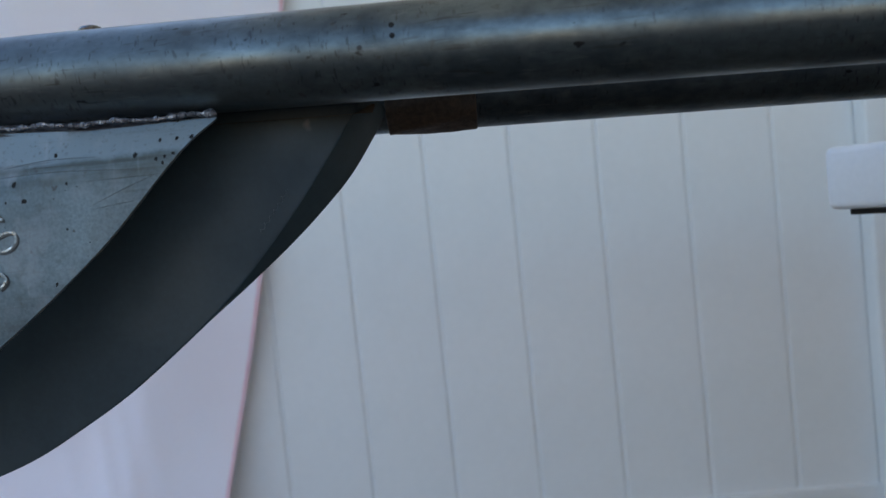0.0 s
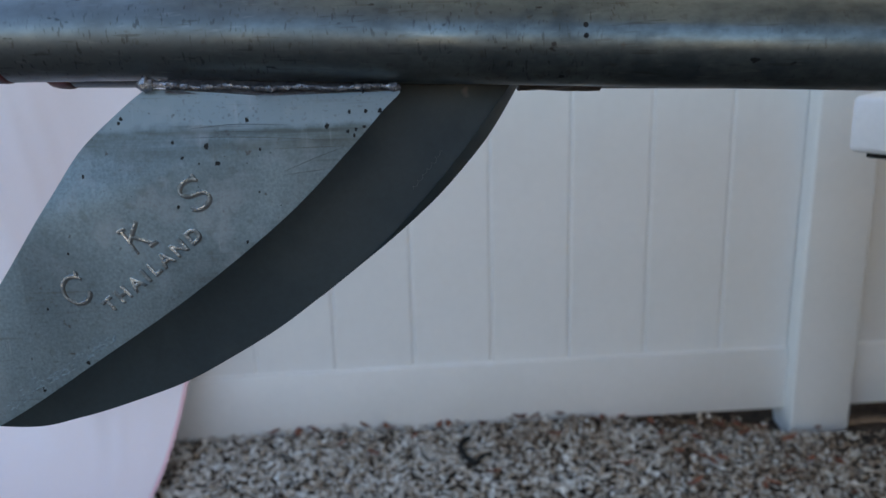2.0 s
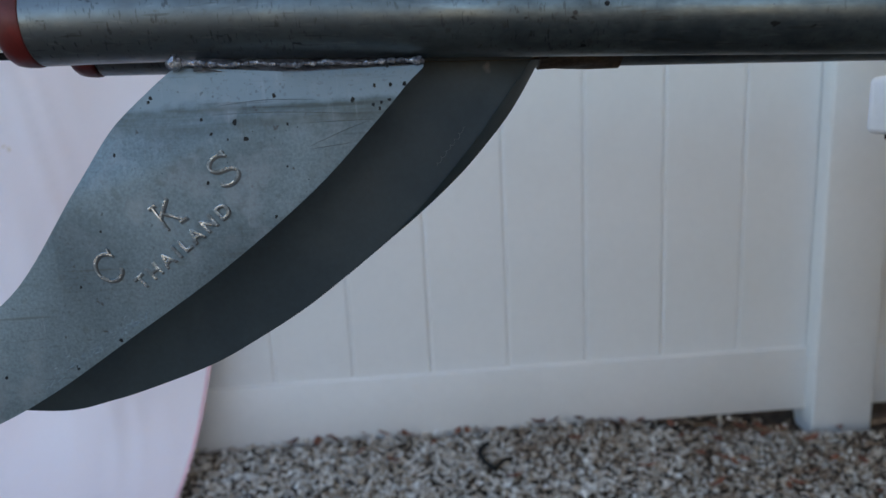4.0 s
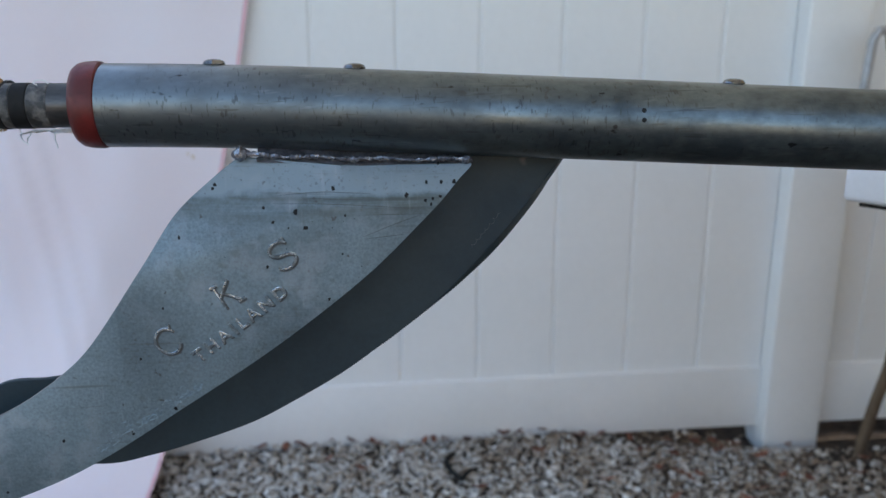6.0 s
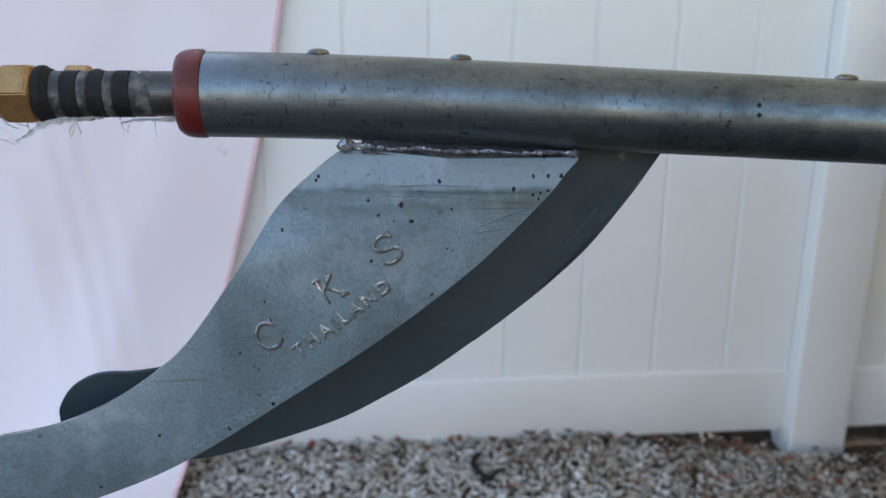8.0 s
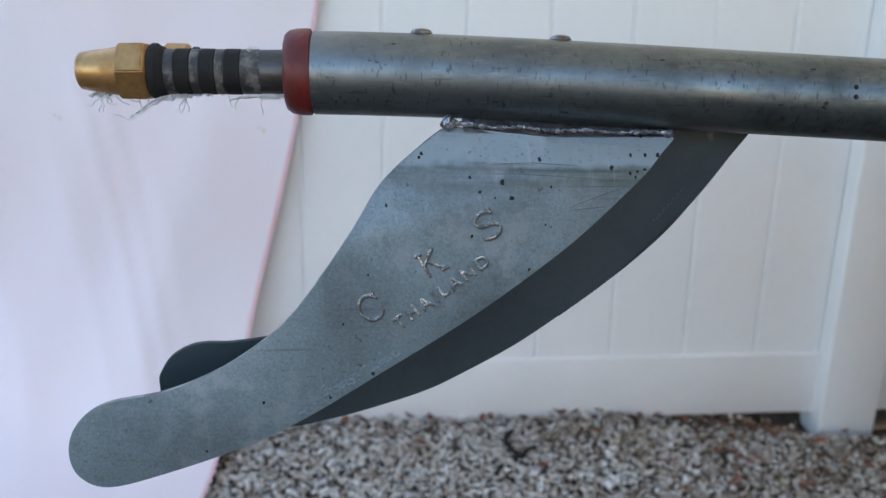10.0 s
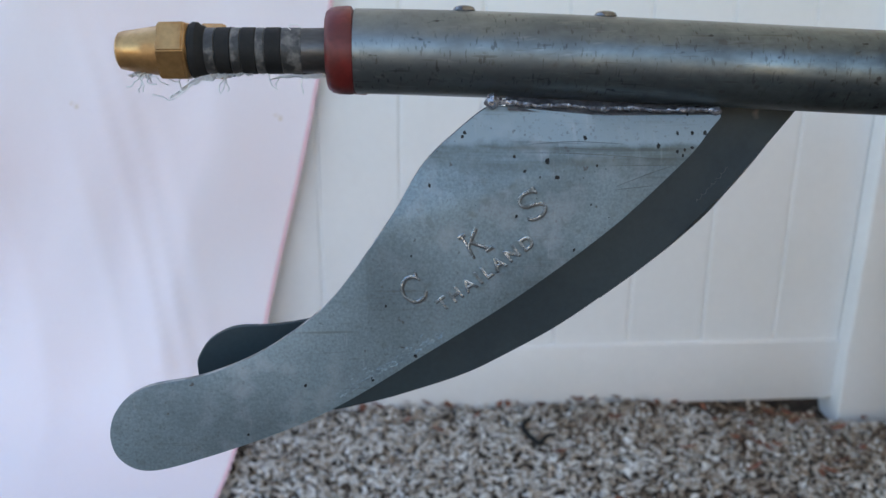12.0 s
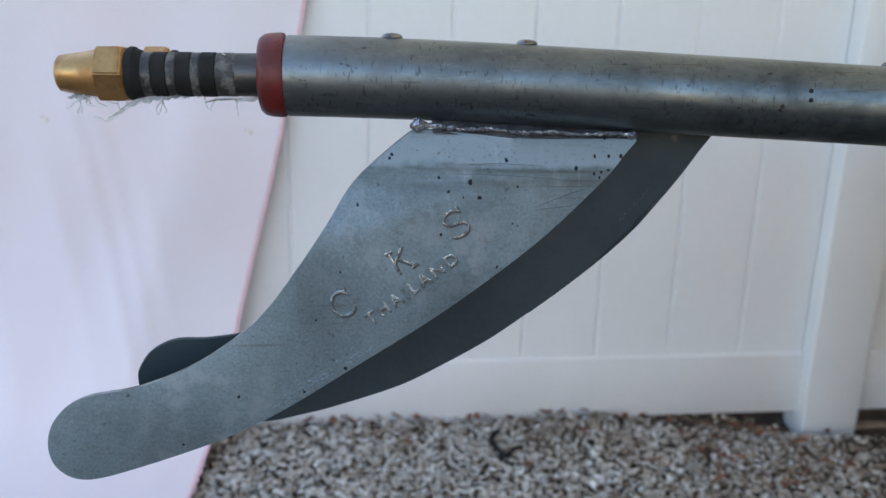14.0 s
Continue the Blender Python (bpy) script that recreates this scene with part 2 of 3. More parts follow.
def chip_material(name):
    """Shell and stone chips, each piece with its own tone, in paler and browner patches."""
    m = bpy.data.materials.new(name)
    m.use_nodes = True
    nodes, link = m.node_tree.nodes, m.node_tree.links.new
    geo = nodes.new("ShaderNodeNewGeometry")
    tex = nodes.new("ShaderNodeTexCoord")

    def tones(stops):
        r = nodes.new("ShaderNodeValToRGB")
        e = r.color_ramp.elements
        e[0].position, e[0].color = stops[0][0], (*stops[0][1], 1)
        e[1].position, e[1].color = stops[-1][0], (*stops[-1][1], 1)
        for pos, c in stops[1:-1]:
            e.new(pos).color = (*c, 1)
        link(geo.outputs["Random Per Island"], r.inputs[0])
        return r.outputs[0]

    pale = tones(((0.0, (0.20, 0.145, 0.105)), (0.16, (0.42, 0.34, 0.265)), (0.45, (0.53, 0.485, 0.435)), (0.75, (0.63, 0.61, 0.58)), (1.0, (0.84, 0.83, 0.81))))
    brown = tones(((0.0, (0.09, 0.055, 0.038)), (0.25, (0.26, 0.18, 0.125)), (0.6, (0.44, 0.375, 0.31)), (0.88, (0.56, 0.52, 0.47)), (1.0, (0.80, 0.79, 0.78))))
    big = nodes.new("ShaderNodeTexNoise")
    big.inputs["Scale"].default_value, big.inputs["Detail"].default_value = 7.0, 3.0
    link(tex.outputs["Object"], big.inputs["Vector"])
    sep = nodes.new("ShaderNodeSeparateXYZ")
    link(tex.outputs["Object"], sep.inputs[0])
    side = nodes.new("ShaderNodeMath")
    side.operation = "MULTIPLY_ADD"
    side.inputs[1].default_value, side.inputs[2].default_value = 0.20, -0.06
    link(sep.outputs[0], side.inputs[0])
    add = nodes.new("ShaderNodeMath")
    link(big.outputs["Fac"], add.inputs[0])
    link(side.outputs[0], add.inputs[1])
    where = nodes.new("ShaderNodeMapRange")
    where.inputs["From Min"].default_value, where.inputs["From Max"].default_value = 0.40, 0.60
    link(add.outputs[0], where.inputs["Value"])
    patch = nodes.new("ShaderNodeMix")
    patch.data_type = "RGBA"
    link(where.outputs[0], patch.inputs[0])
    link(pale, patch.inputs[6])
    link(brown, patch.inputs[7])
    n = nodes.new("ShaderNodeTexNoise")
    n.inputs["Scale"].default_value = 180
    link(tex.outputs["Object"], n.inputs["Vector"])
    mx = nodes.new("ShaderNodeMix")
    mx.data_type, mx.blend_type = "RGBA", "OVERLAY"
    mx.inputs[0].default_value = 0.4
    link(patch.outputs[2], mx.inputs[6])
    link(n.outputs["Fac"], mx.inputs[7])
    link(mx.outputs[2], nodes["Principled BSDF"].inputs["Base Color"])
    nodes["Principled BSDF"].inputs["Roughness"].default_value = 0.8
    return m


CHIPS = chip_material("shell_chips")
LEAF = material("dry_leaf", (0.20, 0.07, 0.042), 0.8, second=(0.11, 0.045, 0.028), scale=60, fine=300, bump=0.2, vary=0.4)


# --- builders ---
def thing(name, place, label, category, group="", kind=""):
    ob = new(name)
    ob.location = place
    ob.empty_display_size = 0.02
    bpy.context.view_layer.update()
    return tagged(ob, label, category, group, kind)


def mesh_of(name, bm, mat, smooth=True):
    bmesh.ops.recalc_face_normals(bm, faces=bm.faces)
    me = bpy.data.meshes.new(name)
    bm.to_mesh(me)
    bm.free()
    me.materials.append(mat)
    if smooth:
        me.shade_smooth()
        me.set_sharp_from_angle(angle=radians(35))
    return me


def part(name, bm, mat, parent=None, label="", smooth=True, rim=None):
    """One mesh object from a bmesh in world metres, under its thing."""
    if parent is not None:
        off = Vector()
        up = parent
        while up is not None:
            off += up.location
            up = up.parent
        bmesh.ops.translate(bm, verts=bm.verts, vec=-off)
    ob = new(name, mesh_of(name, bm, mat, smooth))
    if rim:
        ob.data.materials.append(rim)
    ob.parent = parent
    return tagged(ob, label)


def box(x0, x1, y0, y1, z0, z1, bevel=0.0, segments=2):
    bm = bmesh.new()
    bmesh.ops.create_cube(bm, size=1, matrix=Matrix.LocRotScale(((x0 + x1) / 2, (y0 + y1) / 2, (z0 + z1) / 2), None, (x1 - x0, y1 - y0, z1 - z0)))
    if bevel:
        bmesh.ops.bevel(bm, geom=bm.edges[:], offset=bevel, segments=segments, affect="EDGES", profile=0.5)
    return bm


def spline(points, steps=8, closed=False):
    """Catmull-Rom through a few control points."""
    n, out = len(points), []
    pts = [Vector(p) for p in points]
    for i in range(n if closed else n - 1):
        a, b, c, d = (pts[(i + k) % n] if closed else pts[min(max(i + k, 0), n - 1)] for k in (-1, 0, 1, 2))
        for s in range(steps):
            t = s / steps
            out.append(0.5 * (2 * b + (c - a) * t + (2 * a - 5 * b + 4 * c - d) * t * t + (3 * b - a - 3 * c + d) * t ** 3))
    if not closed:
        out.append(pts[-1])
    return out


def lathe(profile, origin, axis, sides=48, turn=0.0, wobble=None, bend=None):
    """Rings of (distance along axis, radius) round an axis."""
    bm = bmesh.new()
    axis = Vector(axis).normalized()
    u = axis.cross(Vector((0, 1, 0))).normalized()
    v = axis.cross(u)
    rings = []
    for s, r in profile:
        c = Vector(origin) + axis * s + Vector((0, 0, bend(s) if bend else 0.0))
        ring = []
        for k in range(sides):
            a = turn + 2 * math.pi * k / sides
            q = r + (wobble(s, a) if wobble else 0.0)
            ring.append(bm.verts.new(c + (u * math.cos(a) + v * math.sin(a)) * q))
        rings.append(ring)
    for p, q in zip(rings, rings[1:]):
        for k in range(sides):
            bm.faces.new((p[k], p[(k + 1) % sides], q[(k + 1) % sides], q[k]))
    bm.faces.new(rings[0][::-1])
    bm.faces.new(rings[-1])
    return bm


def pipe(path, radius, sides=10, taper=None):
    """A round bar along a path of points."""
    bm = bmesh.new()
    pts, rings = [Vector(p) for p in path], []
    for i, p in enumerate(pts):
        d = (pts[min(i + 1, len(pts) - 1)] - pts[max(i - 1, 0)]).normalized()
        u = d.cross(Vector((0, 1, 0.02)))
        u = u.normalized() if u.length > 0.05 else d.cross(Vector((1, 0, 0))).normalized()
        v = d.cross(u)
        r = radius * (taper(i / (len(pts) - 1)) if taper else 1.0)
        rings.append([bm.verts.new(p + (u * math.cos(2 * math.pi * k / sides) + v * math.sin(2 * math.pi * k / sides)) * r) for k in range(sides)])
    for p, q in zip(rings, rings[1:]):
        for k in range(sides):
            bm.faces.new((p[k], p[(k + 1) % sides], q[(k + 1) % sides], q[k]))
    bm.faces.new(rings[0][::-1])
    bm.faces.new(rings[-1])
    return bm


def plate(outline, face, thick, bends=(), bevel=0.0008, ribs=()):
    """A sheet from an outline in x and z; face(x, z) gives the y of its front, bends the heights at which it is folded."""
    bm = bmesh.new()
    bm.faces.new([bm.verts.new((x, 0, z)) for x, z in outline])
    for z in bends:
        bmesh.ops.bisect_plane(bm, geom=bm.verts[:] + bm.edges[:] + bm.faces[:], plane_co=(0, 0, z), plane_no=(0, 0, 1))
    for x in ribs:
        bmesh.ops.bisect_plane(bm, geom=bm.verts[:] + bm.edges[:] + bm.faces[:], plane_co=(x, 0, 0), plane_no=(1, 0, 0))
    made = bmesh.ops.extrude_face_region(bm, geom=bm.faces[:])
    back = {g for g in made["geom"] if isinstance(g, bmesh.types.BMVert)}
    for v in bm.verts:
        v.co.y = face(v.co.x, v.co.z) + (thick if v in back else 0.0)
    bmesh.ops.recalc_face_normals(bm, faces=bm.faces)
    rim = [e for e in bm.edges if len(e.link_faces) == 2 and sorted(abs(f.normal.y) > 0.5 for f in e.link_faces) == [False, True]]
    if bevel:
        bmesh.ops.bevel(bm, geom=rim, offset=bevel, segments=2, affect="EDGES", profile=0.5, clamp_overlap=True)
    for f in bm.faces:
        f.normal_update()
        f.material_index = 1 if abs(f.normal.y) < 0.7 else 0
    return bm


# --- ground ---
def ground_height(x, y):
    ramp = min(max((x - 0.20) / 0.40, 0.0), 1.0)
    near = math.exp(-(y / 0.35) ** 2)
    h = (0.024 * (1 - ramp) - 0.012 * ramp) * near - 0.012 * (1 - near)
    h -= 0.022 * ramp * math.exp(-((y - 0.0) / 0.07) ** 2)
    # unseen bank added behind the fence to stop light under the rail
    rise = min(max((y - 0.032) / 0.05, 0.0), 1.0)
    h += 0.09 * rise * rise * (3 - 2 * rise)
    return h + 0.006 * noise.noise((x * 4, y * 4, 0)) + 0.003 * noise.noise((x * 14, y * 14, 3))


def grid_axis(lo, hi, step, far):
    inner = [lo + step * k for k in range(int((hi - lo) / step) + 1)]
    return [-far, -far / 6, lo - 1.5, lo - 0.4] + inner + [hi + 0.4, hi + 1.5, far / 6, far]


def build_ground():
    xs, ys = grid_axis(-1.6, 1.6, 0.04, 900), grid_axis(-1.2, 0.3, 0.03, 900)
    bm = bmesh.new()
    rows = [[bm.verts.new((x, y, ground_height(x, y) - 0.006)) for x in xs] for y in ys]
    for a, b in zip(rows, rows[1:]):
        for i in range(len(xs) - 1):
            bm.faces.new((a[i], a[i + 1], b[i + 1], b[i]))
    return tagged(part("ground", bm, SOIL), "dark soil covered with shell chips and mulch", "ground", kind="structure")


build_ground()


def build_chips():
    """Thousands of flat broken shell and stone chips over the soil by the fence, thinner over the leaf mould."""
    rng = np.random.default_rng(5)
    verts, faces = [], []
    for _ in range(52000):
        x, y = rng.uniform(-1.15, 1.35), rng.uniform(-0.78, 0.03)
        bare = math.exp(-(y / 0.05) ** 2) * (0.9 if x > 0.3 else 0.35) + 0.55 * max(noise.noise((x * 3.2, y * 5.0, 7.0)) + 0.25 * x, 0.0)
        bare += 0.6 * min(max((x - 0.66) / 0.12, 0.0), 1.0) * math.exp(-((y + 0.05) / 0.16) ** 2)
        if rng.random() < bare:
            continue
        size = rng.uniform(0.0026, 0.0064) * (1.6 if rng.random() < 0.15 else 1.0)
        flat, long = rng.uniform(0.18, 0.45), rng.uniform(1.0, 1.6)
        turn = Euler((rng.uniform(-0.7, 0.7), rng.uniform(-0.7, 0.7), rng.uniform(0, 6.3))).to_matrix()
        c = Vector((x, y, ground_height(x, y) + rng.uniform(-0.003, 0.005)))
        n, base = 6, len(verts)
        for level, shrink in ((-1, 0.85), (1, 0.7)):
            for k in range(n):
                a = 2 * math.pi * k / n + rng.uniform(-0.35, 0.35)
                r = size * shrink * rng.uniform(0.6, 1.25)
                dish = -0.25 * level * size * flat * math.cos(a) ** 2
                v = c + turn @ Vector((r * math.cos(a) * long, r * math.sin(a) * 0.8, level * size * flat * 0.5 + dish))
                verts.append(tuple(v))
        faces.append(tuple(base + n + k for k in range(n)))
        for k in range(n):
            faces.append((base + k, base + (k + 1) % n, base + n + (k + 1) % n, base + n + k))
    me = bpy.data.meshes.new("shell_chips")
    me.from_pydata(verts, [], faces)
    me.materials.append(CHIPS)
    return tagged(new("shell_chips", me), "grey and white crushed shell chips with brown mulch on the ground", "gravel", kind="stuff")


build_chips()


# --- fence ---
BOARD = 0.17
RAIL_TOP, RAIL_LOW = 0.162, 0.013


def board_mesh(width):
    """A tongue-and-groove board with eased edges that leave a shallow joint."""
    w, g = width / 2, 0.0035
    section = [(-w, 0.022), (-w, 0.0045), (-w + g * 0.6, 0.0035), (-w + g, 0.0008), (-w + g + 0.002, 0.0), (w - g - 0.002, 0.0), (w - g, 0.0008), (w - g * 0.6, 0.0035), (w, 0.0045), (w, 0.022)]
    bm = bmesh.new()
    lo = [bm.verts.new((x, y, RAIL_TOP - 0.02)) for x, y in section]
    hi = [bm.verts.new((x, y, 1.74)) for x, y in section]
    for i in range(len(section) - 1):
        bm.faces.new((lo[i], lo[i + 1], hi[i + 1], hi[i]))
    bm.faces.new((lo[0], hi[0], hi[-1], lo[-1]))
    bm.faces.new(lo)
    bm.faces.new(hi[::-1])
    return mesh_of("board", bm, VINYL, False)


def fence_panel(x0, x1, first_joint):
    p = thing("fence_panel", ((x0 + x1) / 2, 0.01, RAIL_LOW), "white vinyl privacy fence panel with vertical tongue and groove boards", "fence", "fence panels", "structure")
    part("bottom_rail", box(x0, x1, -0.009, 0.031, RAIL_LOW, RAIL_TOP, 0.004), VINYL, p)
    part("top_rail", box(x0, x1, -0.009, 0.031, 1.72, 1.83, 0.004), VINYL, p)
    me = board_mesh(BOARD)
    k = math.floor((x0 - first_joint) / BOARD)
    while first_joint + k * BOARD < x1:
        a, b = max(first_joint + k * BOARD, x0), min(first_joint + (k + 1) * BOARD, x1)
        if b - a > 0.02:
            full = b - a > BOARD - 0.001
            ob = new("board", me if full else board_mesh(b - a))
            ob.parent, ob.location = p, Vector(((a + b) / 2, 0.0, 0)) - p.location
        k += 1
    return p


POST_X, POST_Y, POST_W = 0.668, -0.045, 0.137


def fence_post(x):
    p = thing("fence_post", (x + POST_W / 2, POST_Y + POST_W / 2, -0.02), "square white vinyl fence post set in the mulch", "fence post", "fence posts", "structure")
    part("post_body", box(x, x + POST_W, POST_Y, POST_Y + POST_W, -0.12, 1.88, 0.006, 3), VINYL, p)
    cap = box(x - 0.008, x + POST_W + 0.008, POST_Y - 0.008, POST_Y + POST_W + 0.008, 1.88, 1.915, 0.008)
    part("post_cap", cap, VINYL, p)
    return p


fence_panel(POST_X - 2.4, POST_X + 0.001, 0.0)
fence_panel(POST_X + POST_W, POST_X + POST_W + 2.4, 0.90)
for k in (-1, 0, 1):
    fence_post(POST_X + k * (2.4 + POST_W))

# porch roof over the camera, out of view; two unseen walls are added to bounce warm light and hide the low sky; the
# other side is open
tagged(part("ceiling", box(-0.70, 3.4, -3.1, 1.4, 2.602, 2.72, 0.01), SOFFIT), "plain pale translucent canopy roof over the yard", "ceiling", kind="structure")
# added out of view as a warm reflector for the fence
tagged(part("wall_side", box(1.55, 1.75, -2.6, -0.05, -0.1, 2.6, 0.01), STUCCO), "plain beige stucco wall added out of view to bounce warm light", "wall", kind="structure")
# added behind the camera to keep the bright horizon off the tube
tagged(part("wall_back", box(-9, 9, -7.2, -7.0, -0.1, 1.6, 0.01), STUCCO), "plain beige wall added out of view to hide the low sky", "wall", kind="structure")

# --- pale cloth draped over the fence ---
EDGE_LINE = [(-0.36, -0.030, 1.87), (-0.385, -0.024, 1.4), (-0.457, -0.020, 0.95), (-0.526, -0.031, 0.63), (-0.600, -0.040, 0.35), (-0.656, -0.105, 0.115), (-0.684, -0.27, 0.026), (-0.71, -0.50, 0.024), (-0.73, -0.70, 0.024)]


def cloth_point(s, u):
    """s runs down the edge line, u metres to the side away from it."""
    n = len(EDGE_PATH) - 1
    e = EDGE_PATH[min(int(round(s * n)), n)]
    sway = min(u / 0.2, 1.0)
    fold = 0.014 * math.sin(u * 9 + 6.0 * (1 - s) + 0.4) + 0.005 * math.sin(u * 27 + 9 * (1 - s) + 1.0) + 0.020 * noise.noise((u * 4 + s * 2.5, s * 2 - u * 1.5, 1.7)) - 0.012 * sway
    slant = u - 0.42 * (e.z - 0.62)
    for at, wide, high in ((0.27, 0.018, 0.007), (0.325, 0.010, 0.008), (0.372, 0.014, 0.010), (0.455, 0.020, 0.009), (0.15, 0.030, 0.004), (0.62, 0.03, 0.012)):
        fold -= high * math.exp(-((slant - at) / wide) ** 2) * (0.6 + 0.6 * noise.noise((e.z * 3, at * 9, 0.5)))
    depth = fold * (0.3 + 0.7 * sway) * (0.25 + 0.75 * s)
    return Vector((e.x - u, min(e.y + depth, -0.014 if e.z > 0.75 else -0.029), e.z))


EDGE_PATH = spline(EDGE_LINE, 12)


def build_cloth():
    c = thing("cloth", (-0.9, -0.30, 0.0), "thin pale pink cotton sheet hanging over the fence", "cloth")
    bm = bmesh.new()
    n, cols = len(EDGE_PATH), 240
    rows = []
    for i in range(n):
        row = []
        for j in range(cols):
            u = 0.004 + 1.75 * j / (cols - 1)
            row.append(bm.verts.new(cloth_point(i / (n - 1), u)))
        rows.append(row)
    # over the top of the fence and down behind it
    back = [[bm.verts.new((v.co.x, 0.05 + 0.02 * k, 1.89 - 0.25 * k)) for v in rows[0]] for k in range(2)]
    rows = back[::-1] + rows
    for a, b in zip(rows, rows[1:]):
        for j in range(cols - 1):
            bm.faces.new((a[j], a[j + 1], b[j + 1], b[j]))
    sheet = part("sheet", bm, CLOTH, c)
    sheet.modifiers.new("thickness", "SOLIDIFY").thickness = 0.0008
    hem = bmesh.new()
    ring = []
    for i in range(n):
        a, b = cloth_point(i / (n - 1), 0.0), cloth_point(i / (n - 1), 0.007)
        ring.append([hem.verts.new(q + Vector((0, dy, 0))) for q, dy in ((a, -0.0012), (a, 0.0014), (b, 0.0014), (b, -0.0016))])
    for p, q in zip(ring, ring[1:]):
        for k in range(4):
            hem.faces.new((p[k], p[(k + 1) % 4], q[(k + 1) % 4], q[k]))
    part("hem", hem, HEM, c, "darker pink stitched hem")
    # small stains on the cloth
    for z, u, r, mat in ((0.677, 0.062, 0.005, TAN), (0.716, 0.455, 0.005, TAN)):
        i = min(range(n), key=lambda q: abs(EDGE_PATH[q].z - z))
        spot = bmesh.new()
        for q in range(2):
            ring = []
            for k in range(10):
                a = 2 * math.pi * k / 10
                at = cloth_point(i / (n - 1), u + 0.009 * q + r * 0.6 * math.cos(a))
                ring.append(spot.verts.new((at.x, at.y - 0.0025, at.z + 0.006 * q + r * (1 - 0.5 * q) * math.sin(a))))
            spot.faces.new(ring)
        part("stain", spot, mat, c, "small brownish stain")


build_cloth()

# --- pole leaning at the fence ---
pole = thing("garden_pole", (-0.725, -0.035, 0.0), "thin grey-green metal garden pole with a black cap", "pole")
part("shaft", pipe([(-0.731, -0.024, -0.02), (-0.650, -0.019, 0.30), (-0.566, -0.0125, 0.64)], 0.0080, 14), POLE, pole)
cap_bm = bmesh.new()
bmesh.ops.create_uvsphere(cap_bm, u_segments=16, v_segments=10, radius=0.012, matrix=Matrix.Translation((-0.5635, -0.0135, 0.648)) @ Matrix.Diagonal((1, 1, 1.1, 1)))
part("cap", cap_bm, BLACK, pole, "black rubber cap")

# --- long-tail shaft housings lying side by side ---
TUBE_R = 0.0224
AXIS = Vector((1, -0.08, 0.002)).normalized()


def droop(s):
    """The tube droops gently towards the table past the fins."""
    return -0.0455 * 0.0384 * math.log(1 + math.exp((s - 0.058) / 0.0384))


def shaft_housing(x, y, z, label, screws, axis, turn, sag):
    """A long tube with a red seal, the shaft end, its worn tape bands and a brass nose nut; x is the end of the tube."""
    t = thing("longtail_housing", (x, y, z - TUBE_R), label, "boat motor shaft", "long-tail housings")
    o = Vector((x, y, z))
    stub = Vector((axis.x, 0, axis.z)).normalized()
    tube = [(0.0, TUBE_R - 0.0012), (0.0012, TUBE_R)] + [(0.01 * k, TUBE_R) for k in range(1, 94)] + [(0.94, TUBE_R)]
    part("tube", lathe(tube, o, axis, 64, bend=sag), ZINC, t, "scuffed galvanised steel tube")
    part("seal", lathe([(-0.0146, 0.0130), (-0.0150, 0.0178), (-0.0142, 0.0203), (-0.0118, 0.0222), (-0.0085, 0.0230), (-0.003, 0.0233), (-0.0010, 0.0231), (-0.0004, 0.0222), (0.0, 0.0205)], o, stub, 48), RED, t, "dull red rubber end seal")
    part("shaft", lathe([(-0.0830, 0.0114), (-0.0135, 0.0119)], o, stub, 40), STEEL, t, "dark steel propeller shaft")
    for a, b in ((-0.0783, -0.0724), (-0.0644, -0.0592), (-0.0514, -0.0467), (-0.0380, -0.0272)):
        part("worn_band", lathe([(a, 0.0115), (a + 0.0006, 0.0120), (b - 0.0006, 0.0120), (b, 0.0115)], o, stub, 40), WORN, t, "worn pale band on the shaft")
    for a, b in ((-0.0724, -0.0644), (-0.0592, -0.0514), (-0.0467, -0.0380)):
        part("tape_band", lathe([(a, 0.0117), (a + 0.0005, 0.0122), (b - 0.0005, 0.0122), (b, 0.0117)], o, stub, 40), BLACK, t, "black tape wrap")
    part("washer", lathe([(-0.0865, 0.0115), (-0.0860, 0.0138), (-0.0843, 0.0149), (-0.0819, 0.0148), (-0.0804, 0.0136), (-0.0785, 0.0130), (-0.0772, 0.0115)], o, stub, 40), BLACK, t, "black rubber washer")
    nut = lathe([(-0.1019, 0.0140), (-0.1011, 0.0166), (-0.0878, 0.0169), (-0.0860, 0.0152)], o, stub, 6, radians(turn))
    bmesh.ops.bevel(nut, geom=nut.edges[:], offset=0.0007, segments=2, affect="EDGES")
    n = part("nose_nut", nut, BRASS, t, "brass hexagon nut")
    part("nose_cone", lathe([(-0.1230, 0.0060), (-0.1237, 0.0082), (-0.1226, 0.0096), (-0.1202, 0.0102), (-0.1013, 0.0131)], o, stub, 40), BRASS, n)
    for s in screws:
        c = o + axis * s + Vector((0, 0.002, TUBE_R - 0.0006 + sag(s)))
        part("screw", lathe([(0, 0.0058), (0.0010, 0.0060), (0.0022, 0.0052), (0.0030, 0.0034), (0.0033, 0.001)], c, (0, 0, 1), 20), SCREW, t, "domed steel screw head")
    return t


NEAR = shaft_housing(-0.3888, -1.2132, 0.8872, "scuffed galvanised long-tail motor tube with red seal and brass nut", (0.0590, 0.1345, 0.343), AXIS, 25, droop)
FAR_AXIS = Vector((1, 0, -0.035)).normalized()
FAR = shaft_housing(-0.3820, -1.146, 0.8790, "second galvanised long-tail motor tube lying behind the first", (), FAR_AXIS, 2, lambda s: 0.0)

